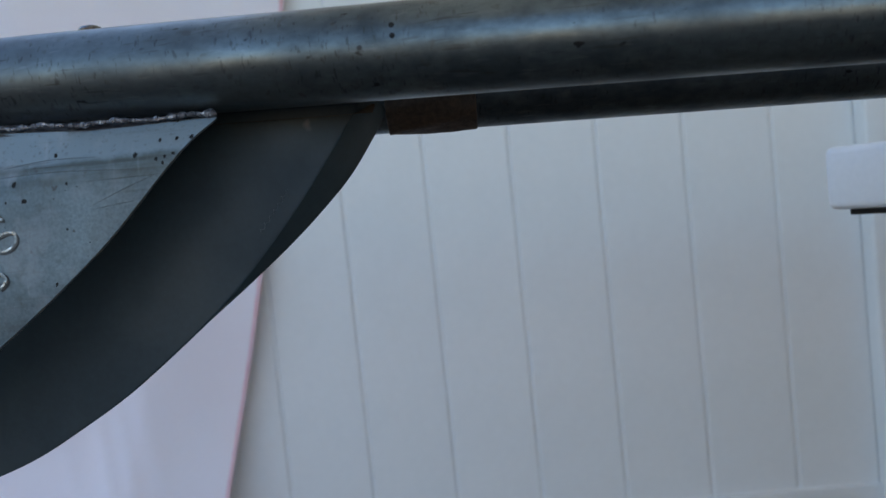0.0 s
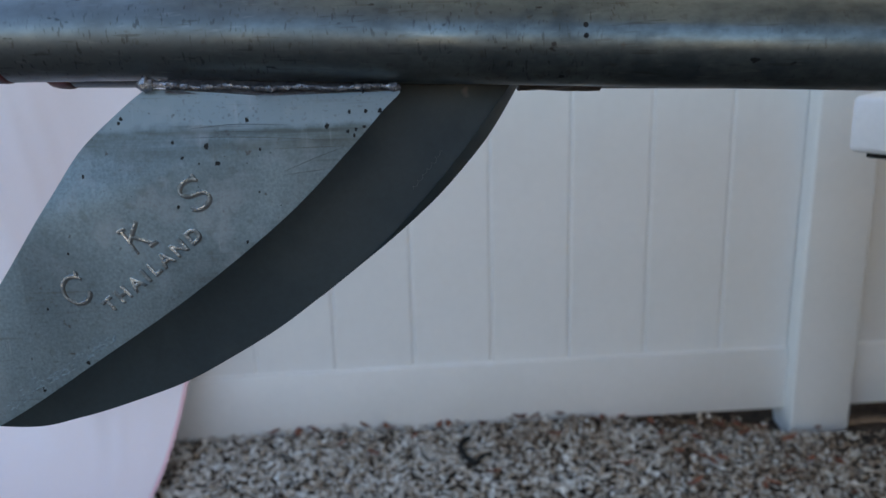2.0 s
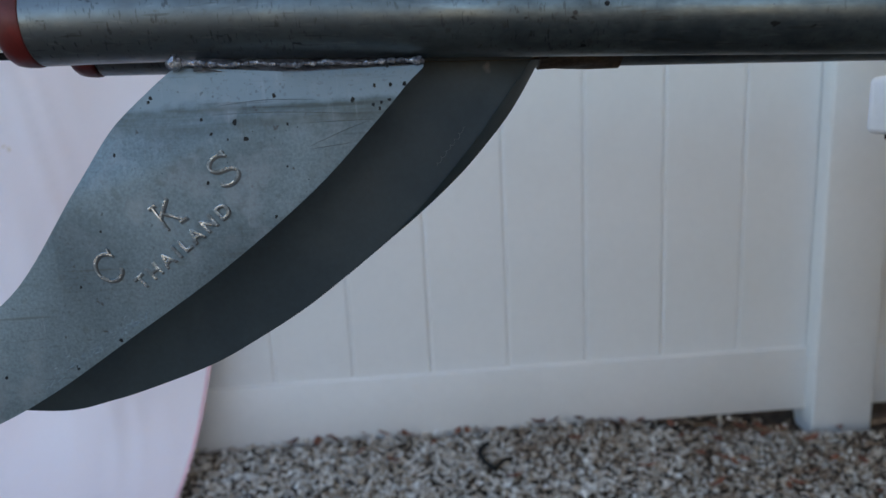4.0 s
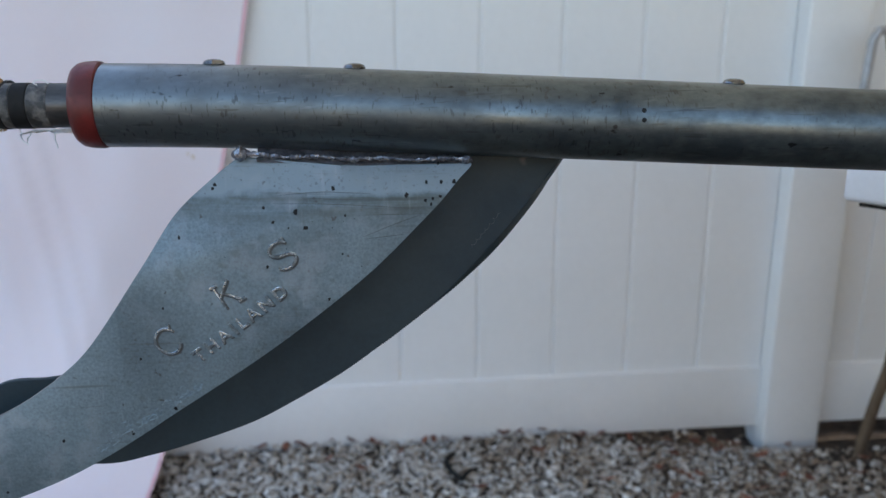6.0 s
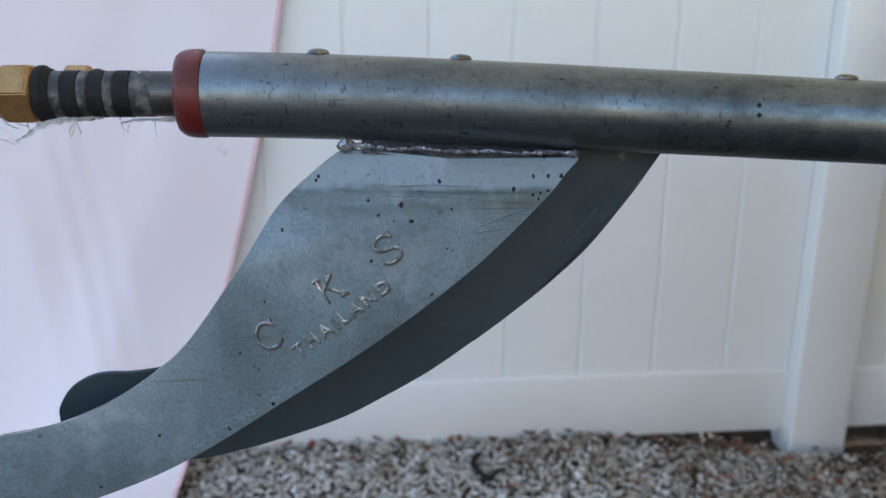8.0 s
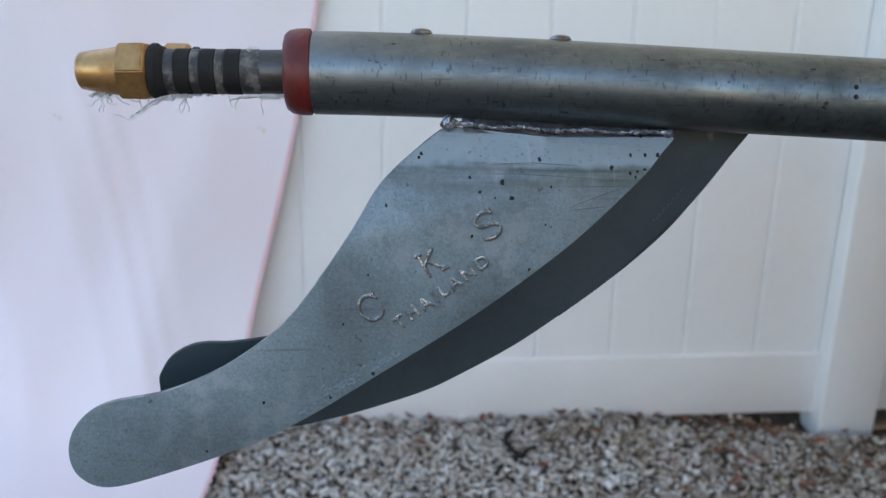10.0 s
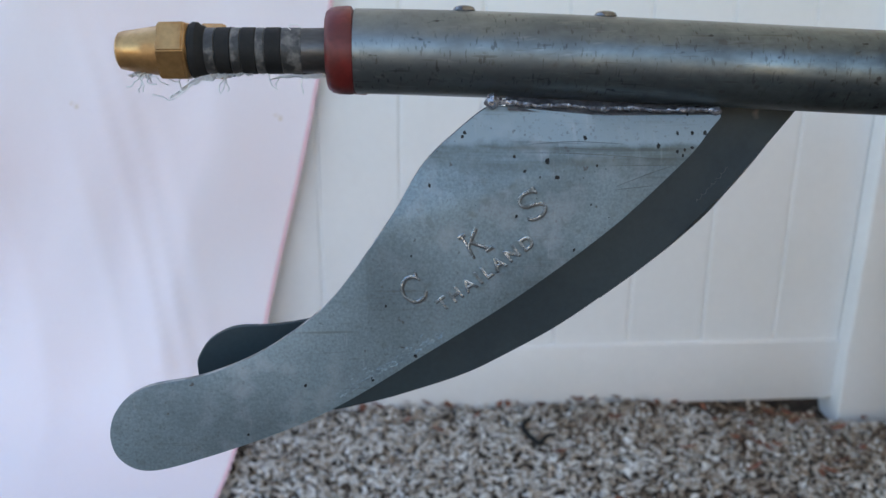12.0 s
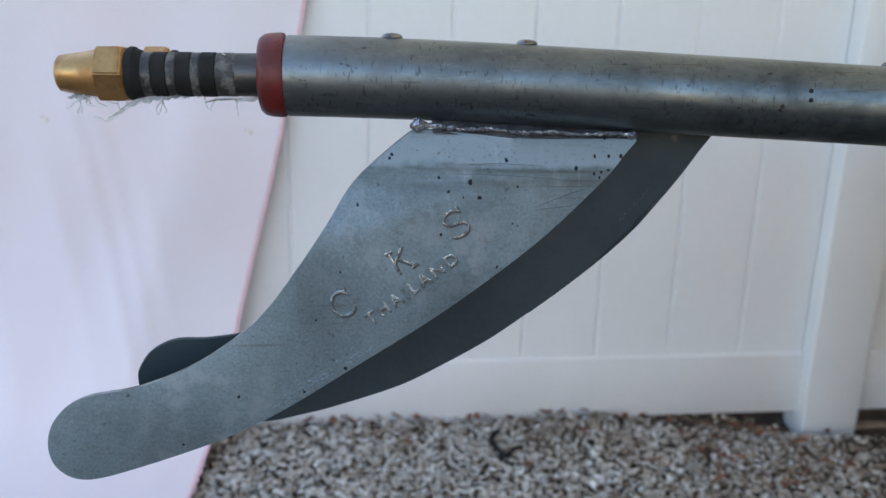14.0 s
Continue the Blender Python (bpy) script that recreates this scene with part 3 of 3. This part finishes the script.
# two small drilled holes in the side of the near tube
for lift in (20, 7):
    spot = Vector((-0.3888, -1.2132, 0.8872)) + AXIS * 0.286 + Vector((0, 0, droop(0.286)))
    out = Vector((0, -math.cos(radians(lift)), math.sin(radians(lift))))
    part("drilled_hole", lathe([(-0.001, 0.0013), (0.0002, 0.0013), (0.0003, 0.0009)], spot + out * TUBE_R, out + Vector((0.001, 0, 0)), 14), BLACK, NEAR, "small dark drilled hole")

# torn white fibres caught on the near shaft
fibre_rng = random.Random(11)
fibres = []
for k in range(20):
    fx = -0.3888 + fibre_rng.choice((-0.112, -0.103, -0.090, -0.072, -0.045, -0.03)) + fibre_rng.uniform(-0.006, 0.006)
    top = fibre_rng.random() < 0.2
    fz = 0.8866 + (0.0125 if top else -0.0118)
    pts, d = [(fx, -1.216 + fibre_rng.uniform(-0.006, 0.006), fz)], Vector((fibre_rng.uniform(-1, 1), fibre_rng.uniform(-0.4, 0.4), 0.5 if top else -0.6))
    for _ in range(8):
        d = (d + Vector((fibre_rng.uniform(-0.8, 0.8), fibre_rng.uniform(-0.3, 0.3), fibre_rng.uniform(-0.7, 0.6)))).normalized()
        pts.append(tuple(Vector(pts[-1]) + d * fibre_rng.uniform(0.0007, 0.0022)))
    fibres.append(pts)
fibres.append([(-0.468, -1.222, 0.8745), (-0.474, -1.224, 0.8700), (-0.480, -1.225, 0.8655), (-0.4855, -1.226, 0.8625), (-0.489, -1.226, 0.8645), (-0.494, -1.226, 0.8655)])


# --- fins ---
A_LINE = [(-0.255, 0.8555), (-0.313, 0.8602), (-0.319, 0.8595), (-0.3335, 0.8485), (-0.3525, 0.831), (-0.3705, 0.804), (-0.399, 0.764), (-0.419, 0.745), (-0.445, 0.728), (-0.474, 0.7165), (-0.505, 0.7105),
          (-0.5215, 0.6985), (-0.5275, 0.6815), (-0.5230, 0.666), (-0.507, 0.6590), (-0.474, 0.6670), (-0.428, 0.683), (-0.394, 0.700), (-0.355, 0.7245), (-0.303, 0.758),
          (-0.252, 0.797), (-0.217, 0.831), (-0.2015, 0.847), (-0.1925, 0.8552), (-0.199, 0.8557)]
B_LINE = [(-0.30, 0.874), (-0.315, 0.82), (-0.345, 0.775), (-0.385, 0.742), (-0.412, 0.730), (-0.4414, 0.7250), (-0.460, 0.7247), (-0.470, 0.7225), (-0.480, 0.7165), (-0.4865, 0.708), (-0.4895, 0.6985),
          (-0.485, 0.684), (-0.460, 0.672), (-0.416, 0.6655), (-0.387, 0.6700), (-0.3626, 0.6763), (-0.3255, 0.6885), (-0.298, 0.7022), (-0.268, 0.7195), (-0.242, 0.738)]
# the crease where the plate turns back, and the outer edge of the turned strip (x, y, z)
CREASE = [(-0.242, 0.738), (-0.218, 0.7565), (-0.200, 0.773), (-0.181, 0.793), (-0.166, 0.810), (-0.151, 0.829), (-0.133, 0.853), (-0.125, 0.866)]
FOLD = [(-0.242, -1.203, 0.738), (-0.2177, -1.2022, 0.7563), (-0.1965, -1.199, 0.7722), (-0.174, -1.193, 0.7905), (-0.156, -1.185, 0.8075), (-0.140, -1.177, 0.8250), (-0.125, -1.170, 0.847), (-0.119, -1.167, 0.858)]


def face_a(x, z):
    line = 0.840 + 0.33 * min(x + 0.262, 0.0)
    rise = 0.8 * 0.003 * math.log(1 + math.exp((z - line) / 0.003))
    fold = rise if line > 0.8399 else 0.021 * (1 - math.exp(-rise / 0.021))
    return -1.2510 - 0.02 * (0.84 - z) + fold


def face_b(x, z):
    return -1.203


fin_a = thing("fin", (-0.26, -1.24, 0.862), "bluish grey galvanised steel skeg plate welded under the tube", "boat motor fin", "fins")
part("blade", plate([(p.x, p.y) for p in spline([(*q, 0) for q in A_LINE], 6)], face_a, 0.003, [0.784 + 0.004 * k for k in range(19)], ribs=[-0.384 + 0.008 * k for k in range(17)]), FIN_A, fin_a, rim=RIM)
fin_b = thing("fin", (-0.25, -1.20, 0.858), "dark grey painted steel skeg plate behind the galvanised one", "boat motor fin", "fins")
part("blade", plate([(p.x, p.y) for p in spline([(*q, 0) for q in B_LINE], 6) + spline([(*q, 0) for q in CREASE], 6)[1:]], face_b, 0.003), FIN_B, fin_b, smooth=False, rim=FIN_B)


def turned_strip():
    bm = bmesh.new()
    inner = [Vector((p.x, -1.203, p.y)) for p in spline([(*q, 0) for q in CREASE], 6)]
    outer = spline(FOLD, 6)
    rows = []
    for a, b in zip(inner, outer):
        mid = a.lerp(b, 0.5) + Vector((1.2, -1.0, 0)) * 0.03 * (b - a).length
        rows.append([bm.verts.new(v) for v in (a, mid, b, b + Vector((-0.0026, 0.0026, 0.001)), a + Vector((-0.003, 0.0025, 0.002)))])
    for p, q in zip(rows, rows[1:]):
        for k in range(5):
            bm.faces.new((p[k], p[(k + 1) % 5], q[(k + 1) % 5], q[k]))
    bm.faces.new(rows[0][::-1])
    bm.faces.new(rows[-1])
    return bm


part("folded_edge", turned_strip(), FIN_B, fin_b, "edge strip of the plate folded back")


def weld_fillet(x0, x1, z0, z1, front, reach, rise, seed):
    """A lumpy run of weld from the top of a plate up to the underside of the tube."""
    rng = random.Random(seed)
    bm = bmesh.new()
    rows, n = [], 120
    for k in range(n + 1):
        f = k / n
        x, z = x0 + (x1 - x0) * f, z0 + (z1 - z0) * f - 0.0012 * math.sin(math.pi * f)
        blob = 0.0022 * math.exp(-((f - 0.02) / 0.025) ** 2) + 0.0010 * math.exp(-((f - 0.97) / 0.03) ** 2)
        row = []
        for j in range(7):
            g = j / 6
            bulge = math.sin(math.pi * g) * (0.0014 + blob) + rng.uniform(-0.00022, 0.00022) + 0.00035 * math.sin(90 * f + 2 * g) * math.sin(math.pi * g)
            row.append(bm.verts.new((x + rng.uniform(-0.0003, 0.0003), front + reach * g - bulge, z - 0.0022 + rise * g ** 0.8 - bulge * 0.8)))
        rows.append(row)
    for a, b in zip(rows, rows[1:]):
        for j in range(6):
            bm.faces.new((a[j], a[j + 1], b[j + 1], b[j]))
    bmesh.ops.solidify(bm, geom=bm.faces[:], thickness=0.0015)
    return bm


part("weld_root", weld_fillet(-0.3080, -0.1940, 0.8606, 0.8564, -1.2372, 0.0120, 0.0075, 2), WELD_ROOT, fin_a, "lumpy grey weld root")


def weld_bead(seed):
    """A thin ropy bead along the top of the plate, with a thick start."""
    rng = random.Random(seed)
    n = 150
    path = []
    for k in range(n + 1):
        f = k / n
        path.append((-0.3195 + 0.127 * f, -1.2372 + rng.uniform(-0.0004, 0.0004), 0.8628 - 0.0050 * f - 0.0010 * math.sin(math.pi * f) + 0.0005 * math.sin(23 * f) + rng.uniform(-0.0003, 0.0003)))

    def swell(f):
        return 0.85 + 0.8 * noise.noise((f * 34, 0.3, seed)) + rng.uniform(-0.15, 0.15) + 2.0 * math.exp(-((f - 0.02) / 0.022) ** 2) + 0.9 * math.exp(-((f - 0.975) / 0.02) ** 2)
    return pipe(path, 0.0015, 9, swell)


part("weld", weld_bead(2), WELD, fin_a, "silvery weld bead")
part("weld", weld_fillet(-0.295, -0.122, 0.8640, 0.8560, -1.2035, 0.012, 0.006, 3), RUST, fin_b, "dull rusty weld bead")


# pale scribbles scratched on the dark plate
scribble_rng = random.Random(21)
for x0, z0, x1, z1, n in ((-0.1875, 0.7985, -0.1700, 0.8200, 26), (-0.2550, 0.8120, -0.2515, 0.8180, 9)):
    curl = []
    for k in range(n):
        f, loop = k / (n - 1), scribble_rng.uniform(0.0004, 0.0013)
        curl.append((x0 + (x1 - x0) * f + loop * math.cos(1.7 * k), -1.2033, z0 + (z1 - z0) * f + loop * math.sin(1.7 * k)))
    part("scratch", pipe(spline(curl, 4), 0.00017, 5, lambda f: 0.7 + 0.5 * noise.noise((f * 14, 2.0, 0.0))), CHALK, fin_b, "pale scratched scribble")

# pits in the zinc
PITS = [(-0.3308, 0.8465, 1.3), (-0.332, 0.8445, 1.1), (-0.35, 0.82, 1.1), (-0.305, 0.835, 1), (-0.288, 0.833, 1.5), (-0.3, 0.828, 1.2), (-0.283, 0.825, 1.7), (-0.292, 0.825, 0.6),
        (-0.268, 0.845, 1.4), (-0.304, 0.804, 0.9), (-0.36, 0.783, 0.7), (-0.272, 0.785, 0.9), (-0.229, 0.841, 1.4), (-0.218, 0.847, 0.9), (-0.21, 0.847, 1.3), (-0.203, 0.847, 1.3),
        (-0.219, 0.838, 1), (-0.215, 0.839, 1), (-0.211, 0.84, 1.2), (-0.216, 0.836, 0.8), (-0.211, 0.856, 1), (-0.262, 0.831, 0.8), (-0.254, 0.803, 0.4), (-0.264, 0.81, 0.6),
        (-0.419, 0.709, 1), (-0.452, 0.68, 1), (-0.382, 0.712, 1.2), (-0.358, 0.725, 1.3), (-0.374, 0.755, 1)]


def pits():
    rng = random.Random(4)
    bm = bmesh.new()
    spots = PITS + [(x, z, 0.32) for x, z in ((rng.uniform(-0.36, -0.25), rng.uniform(0.76, 0.84)) for _ in range(20)) if x < -0.46 + (z - 0.70) * 1.6 and x > -0.33 - (0.82 - z) * 0.7]
    for x, z, size in spots:
        ring, a0, tall = [], rng.uniform(0, 6), rng.uniform(0.9, 1.45)
        for k in range(9):
            a = a0 + 2 * math.pi * k / 9
            r = 0.00080 * size * rng.uniform(0.7, 1.25)
            px, pz = x + r * math.cos(a), z + r * math.sin(a) * tall
            ring.append(bm.verts.new((px, face_a(px, pz) - 0.00012, pz)))
        bm.faces.new(ring)
    return bm


part("pit", pits(), BLACK, fin_a, "dark corrosion pits", smooth=False)["kind"] = "stuff"


# thin dark scratches across the plate
SCRATCHES = [[(-0.3, 0.837), (-0.267, 0.837), (-0.225, 0.834)], [(-0.255, 0.831), (-0.235, 0.831), (-0.217, 0.831)], [(-0.253, 0.819), (-0.235, 0.826), (-0.22, 0.831)], [(-0.298, 0.841), (-0.273, 0.843), (-0.248, 0.842)], [(-0.284, 0.84), (-0.248, 0.839)], [(-0.251, 0.818), (-0.231, 0.82)]]
for line in SCRATCHES:
    path = spline([(x, 0, z) for x, z in line], 6)
    part("scratch", pipe([(q.x, face_a(q.x, q.z) - 0.00003, q.z) for q in path], 0.00012, 5, lambda f: 0.4 + 1.1 * math.sin(math.pi * f)), GROOVE, fin_a, "fine dark scratch")


def zinc_crust():
    """A crust of small zinc lumps along the lower edge of the plate."""
    rng = random.Random(17)
    bm = bmesh.new()
    for _ in range(150):
        f = rng.random()
        x, z = -0.399 + 0.058 * f, 0.7000 + 0.0365 * f
        inward = abs(rng.gauss(0, 0.0028)) * (0.6 + 0.8 * math.sin(math.pi * f)) + 0.0006
        x, z = x - 0.53 * inward, z + 0.85 * inward
        size, lean = rng.uniform(0.0004, 0.0012), rng.uniform(0.2, 0.9)
        ring = []
        for k in range(6):
            a = math.pi * k / 3
            u, v = size * 1.7 * math.cos(a) * rng.uniform(0.7, 1.2), size * 0.7 * math.sin(a) * rng.uniform(0.7, 1.2)
            px, pz = x + u * math.cos(lean) - v * math.sin(lean), z + u * math.sin(lean) + v * math.cos(lean)
            ring.append(bm.verts.new((px, face_a(px, pz) + 0.0002, pz)))
        top = bm.verts.new((x, face_a(x, z) - 0.45 * size, z))
        for k in range(6):
            bm.faces.new((ring[k], ring[(k + 1) % 6], top))
    return bm


part("zinc_crust", zinc_crust(), FIN_A, fin_a, "rough crust of zinc lumps")["kind"] = "stuff"


# stamped marks on the front plate
def stroke(pts, r=0.00078):
    path = []
    for x, z in pts:
        path.append((x, face_a(x, z) + 0.0001, z))
    return pipe(path, r * 1.1, 6)


# dark offset copy of a stroke, standing in for its shade
def groove(pts):
    return pipe([(x + 0.0007, face_a(x, z) + 0.00015, z - 0.0009) for x, z in pts], 0.0009, 6)


def placed(local, cx, cz, size, lean):
    c, s = math.cos(lean), math.sin(lean)
    return [(cx + size * (u * c - v * s), cz + size * (u * s + v * c)) for u, v in local]


def join(*bms):
    out = bms[0]
    for b in bms[1:]:
        me = bpy.data.meshes.new("joined")
        b.to_mesh(me)
        b.free()
        out.from_mesh(me)
        bpy.data.meshes.remove(me)
    return out


def film_scrap(x, seed):
    """A small crumpled scrap of torn white film hanging under the shaft."""
    rng = random.Random(seed)
    bm = bmesh.new()
    nx, nz = 10, 4
    w, h = rng.uniform(0.010, 0.018), rng.uniform(0.002, 0.0045)
    rows = []
    for j in range(nz):
        f = j / (nz - 1)
        rows.append([bm.verts.new((x + w * (i / (nx - 1) - 0.5) + rng.uniform(-0.0006, 0.0006) - 0.004 * f, -1.217 + rng.uniform(-0.0022, 0.0022), 0.8762 - h * f * (0.35 + 0.65 * abs(math.sin(2.1 * i + seed))) + rng.uniform(-0.0005, 0.0005))) for i in range(nx)])
    for a, b in zip(rows, rows[1:]):
        for i in range(nx - 1):
            bm.faces.new((a[i], a[i + 1], b[i + 1], b[i]))
    bmesh.ops.solidify(bm, geom=bm.faces[:], thickness=0.0002)
    return bm


for k, fx in enumerate((-0.4985, -0.447)):
    part("film_scrap", film_scrap(fx, k + 3), LINT, NEAR, "torn scrap of white film")


def film_strip(path, width, seed):
    """A ribbon of thin torn film along a path, with a ragged lower edge."""
    rng = random.Random(seed)
    bm, rows = bmesh.new(), []
    pts = spline(path, 5)
    for i, q in enumerate(pts):
        w = width * (1.0 - 0.75 * i / (len(pts) - 1)) * rng.uniform(0.6, 1.2)
        rows.append([bm.verts.new(q + Vector((rng.uniform(-0.0003, 0.0003) + 0.3 * w * f, rng.uniform(-0.0012, 0.0012), -w * f))) for f in (0, 0.5, 1)])
    for a, b in zip(rows, rows[1:]):
        for i in range(2):
            bm.faces.new((a[i], a[i + 1], b[i + 1], b[i]))
    bmesh.ops.solidify(bm, geom=bm.faces[:], thickness=0.00015)
    return bm


part("film_scrap", film_strip([(-0.455, -1.216, 0.8760), (-0.463, -1.218, 0.8755), (-0.472, -1.220, 0.8735), (-0.480, -1.222, 0.8680), (-0.486, -1.223, 0.8640)], 0.0042, 8), LINT, NEAR, "long torn strip of clear white film")
part("film_scrap", film_strip([(-0.405, -1.216, 0.8758), (-0.415, -1.217, 0.8750), (-0.426, -1.217, 0.8748), (-0.434, -1.218, 0.8725)], 0.0030, 9), LINT, NEAR, "torn strip of clear white film")
part("fibre", join(*[pipe(spline(f, 3), 0.00033, 5) for f in fibres]), LINT, NEAR, "torn white fibres")["kind"] = "stuff"

LEAN = radians(30)
arc = [(0.42 * math.cos(a), 0.5 * math.sin(a)) for a in [radians(28 + 300 * k / 20) for k in range(21)]]
wave = [(0.36 * math.cos(a), 0.25 + 0.25 * math.sin(a)) for a in [radians(20 + 250 * k / 14) for k in range(15)]] + [(0.38 * math.cos(a), -0.26 + 0.25 * math.sin(a)) for a in [radians(90 - 250 * k / 14) for k in range(15)]]
bars = [[(-0.3, -0.5), (-0.3, 0.5)], [(0.35, 0.5), (-0.28, 0.0)], [(-0.12, 0.12), (0.4, -0.5)], [(-0.45, 0.5), (-0.15, 0.5)], [(0.22, -0.5), (0.55, -0.5)]]
for label, strokes, cx, cz, size in (("stamped open ring mark", [arc, [(0.30, 0.36), (0.36, 0.56)]], -0.359, 0.7645, 0.0148), ("stamped crossed bar mark", bars, -0.3265, 0.7900, 0.0138),
                                     ("stamped double curve mark", [wave, [(0.30, 0.36), (0.30, 0.56)]], -0.2960, 0.8105, 0.0152)):
    mark = part("stamped_mark", join(*[stroke(placed(q, cx, cz, size, LEAN)) for q in strokes]), STAMP, fin_a, label)
    part("groove", join(*[groove(placed(q, cx, cz, size, LEAN)) for q in strokes]), STAMP_SHADE, mark)


def lettering(text, size, origin, lean):
    cu = bpy.data.curves.new("lettering", "FONT")
    cu.body, cu.size, cu.extrude, cu.bevel_depth, cu.space_character = text, size, 0.0004, 0.00026, 1.38
    tmp = new("tmp", cu)
    bpy.context.view_layer.update()
    me = bpy.data.meshes.new_from_object(tmp.evaluated_get(bpy.context.evaluated_depsgraph_get()))
    bpy.data.objects.remove(tmp)
    bm = bmesh.new()
    bm.from_mesh(me)
    bmesh.ops.transform(bm, matrix=Matrix.Translation(origin) @ Matrix.Rotation(-lean, 4, "Y") @ Matrix.Rotation(radians(90), 4, "X"), verts=bm.verts)
    return bm


word = part("lettering", lettering("THAILAND", 0.0100, (-0.3435, face_a(-0.31, 0.77) - 0.0003, 0.7515), radians(37)), STAMP, fin_a, "stamped country name")
# dark offset copy of the letters paints their shade
part("groove", lettering("THAILAND", 0.0100, (-0.3429, face_a(-0.31, 0.77) + 0.0001, 0.7508), radians(37)), STAMP_SHADE, word)

# --- brown tape remnant under the rear tube ---
tape = lathe([(0.245, TUBE_R + 0.0004), (0.2455, TUBE_R + 0.0013)] + [(0.248 + 0.004 * k, TUBE_R + 0.0012) for k in range(12)] + [(0.2955, TUBE_R + 0.0013), (0.296, TUBE_R + 0.0004)],
             (-0.3640, -1.146, 0.8784), FAR_AXIS, 48, wobble=lambda q, a: 0.0006 * math.sin(9 * a + 130 * q))
part("tape_remnant", tape, RUST, FAR, "torn brown tape on the tube")

# --- white table that carries the tubes ---
TABLE_TOP = 0.816
corner, along, away = Vector((0.204, -0.958, 0)), Vector((0.62, -0.78, 0)).normalized(), Vector((0.78, 0.62, 0)).normalized()


def table_box(a0, a1, b0, b1, z0, z1, bevel):
    bm = box(a0, a1, b0, b1, z0, z1, bevel, 3)
    for v in bm.verts:
        q = corner + along * v.co.x + away * v.co.y
        v.co = (q.x, q.y, v.co.z)
    return bm


tab = thing("table", (0.75, -1.0, 0.0), "white moulded resin table that carries the motor tubes", "table")
part("tabletop", table_box(0, 0.95, 0, 0.60, 0.766, TABLE_TOP, 0.006), TABLE, tab)
# thin black sheet just below the tabletop
part("underframe", table_box(0.012, 0.938, 0.012, 0.588, 0.761, 0.766, 0.001), BLACK, tab, "thin black sheet under the tabletop")
for a in (0.25, 0.85):
    for b in (0.35, 0.52):
        part("leg", table_box(a - 0.015, a + 0.015, b - 0.015, b + 0.015, -0.03, 0.755, 0.005), GREY, tab)

# --- bent wooden handle by the fence ---
handle = thing("tool_handle", (0.86, -0.13, 0.0), "bent weathered brown wooden tool handle standing by the fence", "tool handle")
part("stick", pipe(spline([(0.850, -0.125, -0.03), (0.868, -0.135, 0.11), (0.884, -0.15, 0.27), (0.862, -0.15, 0.55), (0.79, -0.13, 0.93)], 8), 0.0125, 14), WOOD, handle)
part("bracket", pipe([(0.735, -0.15, 0.79), (0.742, -0.15, 0.90), (0.752, -0.15, 0.918), (0.795, -0.14, 0.922)], 0.009, 10), GREY, handle, "grey metal bracket")

# --- twig and dry leaves on the chips ---
def on_ground(x, y, up=0.008):
    return (x, y, ground_height(x, y) + up)


twig = thing("twig", on_ground(-0.06, -0.15, 0.0), "small dark forked twig lying on the shell chips", "twig")
part("stem", pipe(spline([on_ground(-0.062, -0.085), on_ground(-0.083, -0.120, 0.012), on_ground(-0.074, -0.158), on_ground(-0.057, -0.193, 0.012)], 4), 0.0058, 7, lambda f: 1.1 - 0.5 * abs(f - 0.5)), BLACK, twig)
part("branch", pipe(spline([on_ground(-0.060, -0.188, 0.010), on_ground(-0.036, -0.163, 0.014), on_ground(-0.018, -0.150)], 4), 0.0050, 7, lambda f: 1.1 - 0.6 * f), BLACK, twig)


def leaf_mesh(length, width, curl):
    bm = bmesh.new()
    rows = []
    for i in range(7):
        f = i / 6
        w = width * math.sin(math.pi * min(0.04 + 0.94 * f, 1.0)) ** 0.8
        rows.append([bm.verts.new((length * (f - 0.5), w * k * 0.5, curl * (f - 0.5) ** 2 * 4 + 0.15 * w * k * k)) for k in (-1, -0.5, 0, 0.5, 1)])
    for a, b in zip(rows, rows[1:]):
        for k in range(4):
            bm.faces.new((a[k], a[k + 1], b[k + 1], b[k]))
    return mesh_of("dry_leaf", bm, LEAF)


leaf_rng = random.Random(8)
LEAVES = [(0.426, -0.207), (0.122, -0.096), (0.631, -0.208), (0.245, -0.211), (0.353, -0.093)] + [(leaf_rng.uniform(-0.5, 0.62), -0.012 - abs(leaf_rng.gauss(0, 0.03))) for _ in range(34)] + [(leaf_rng.uniform(0.30, 0.95), leaf_rng.uniform(-0.30, -0.04)) for _ in range(16)] + [(leaf_rng.uniform(-0.6, 0.9), leaf_rng.uniform(-0.4, -0.08)) for _ in range(10)]
leaf_shapes = [leaf_mesh(0.030, 0.012, 0.004), leaf_mesh(0.040, 0.011, 0.006), leaf_mesh(0.024, 0.014, 0.003)]
for lx, ly in LEAVES:
    ob = new("dry_leaf", leaf_rng.choice(leaf_shapes))
    ob.matrix_world = Matrix.Translation(on_ground(lx, ly, 0.010)) @ Euler((leaf_rng.uniform(-0.4, 0.4), leaf_rng.uniform(-0.3, 0.3), leaf_rng.uniform(0, 6.3))).to_matrix().to_4x4()
    tagged(ob, "curled dry reddish brown leaf on the shell chips", "leaf", "dry leaves")
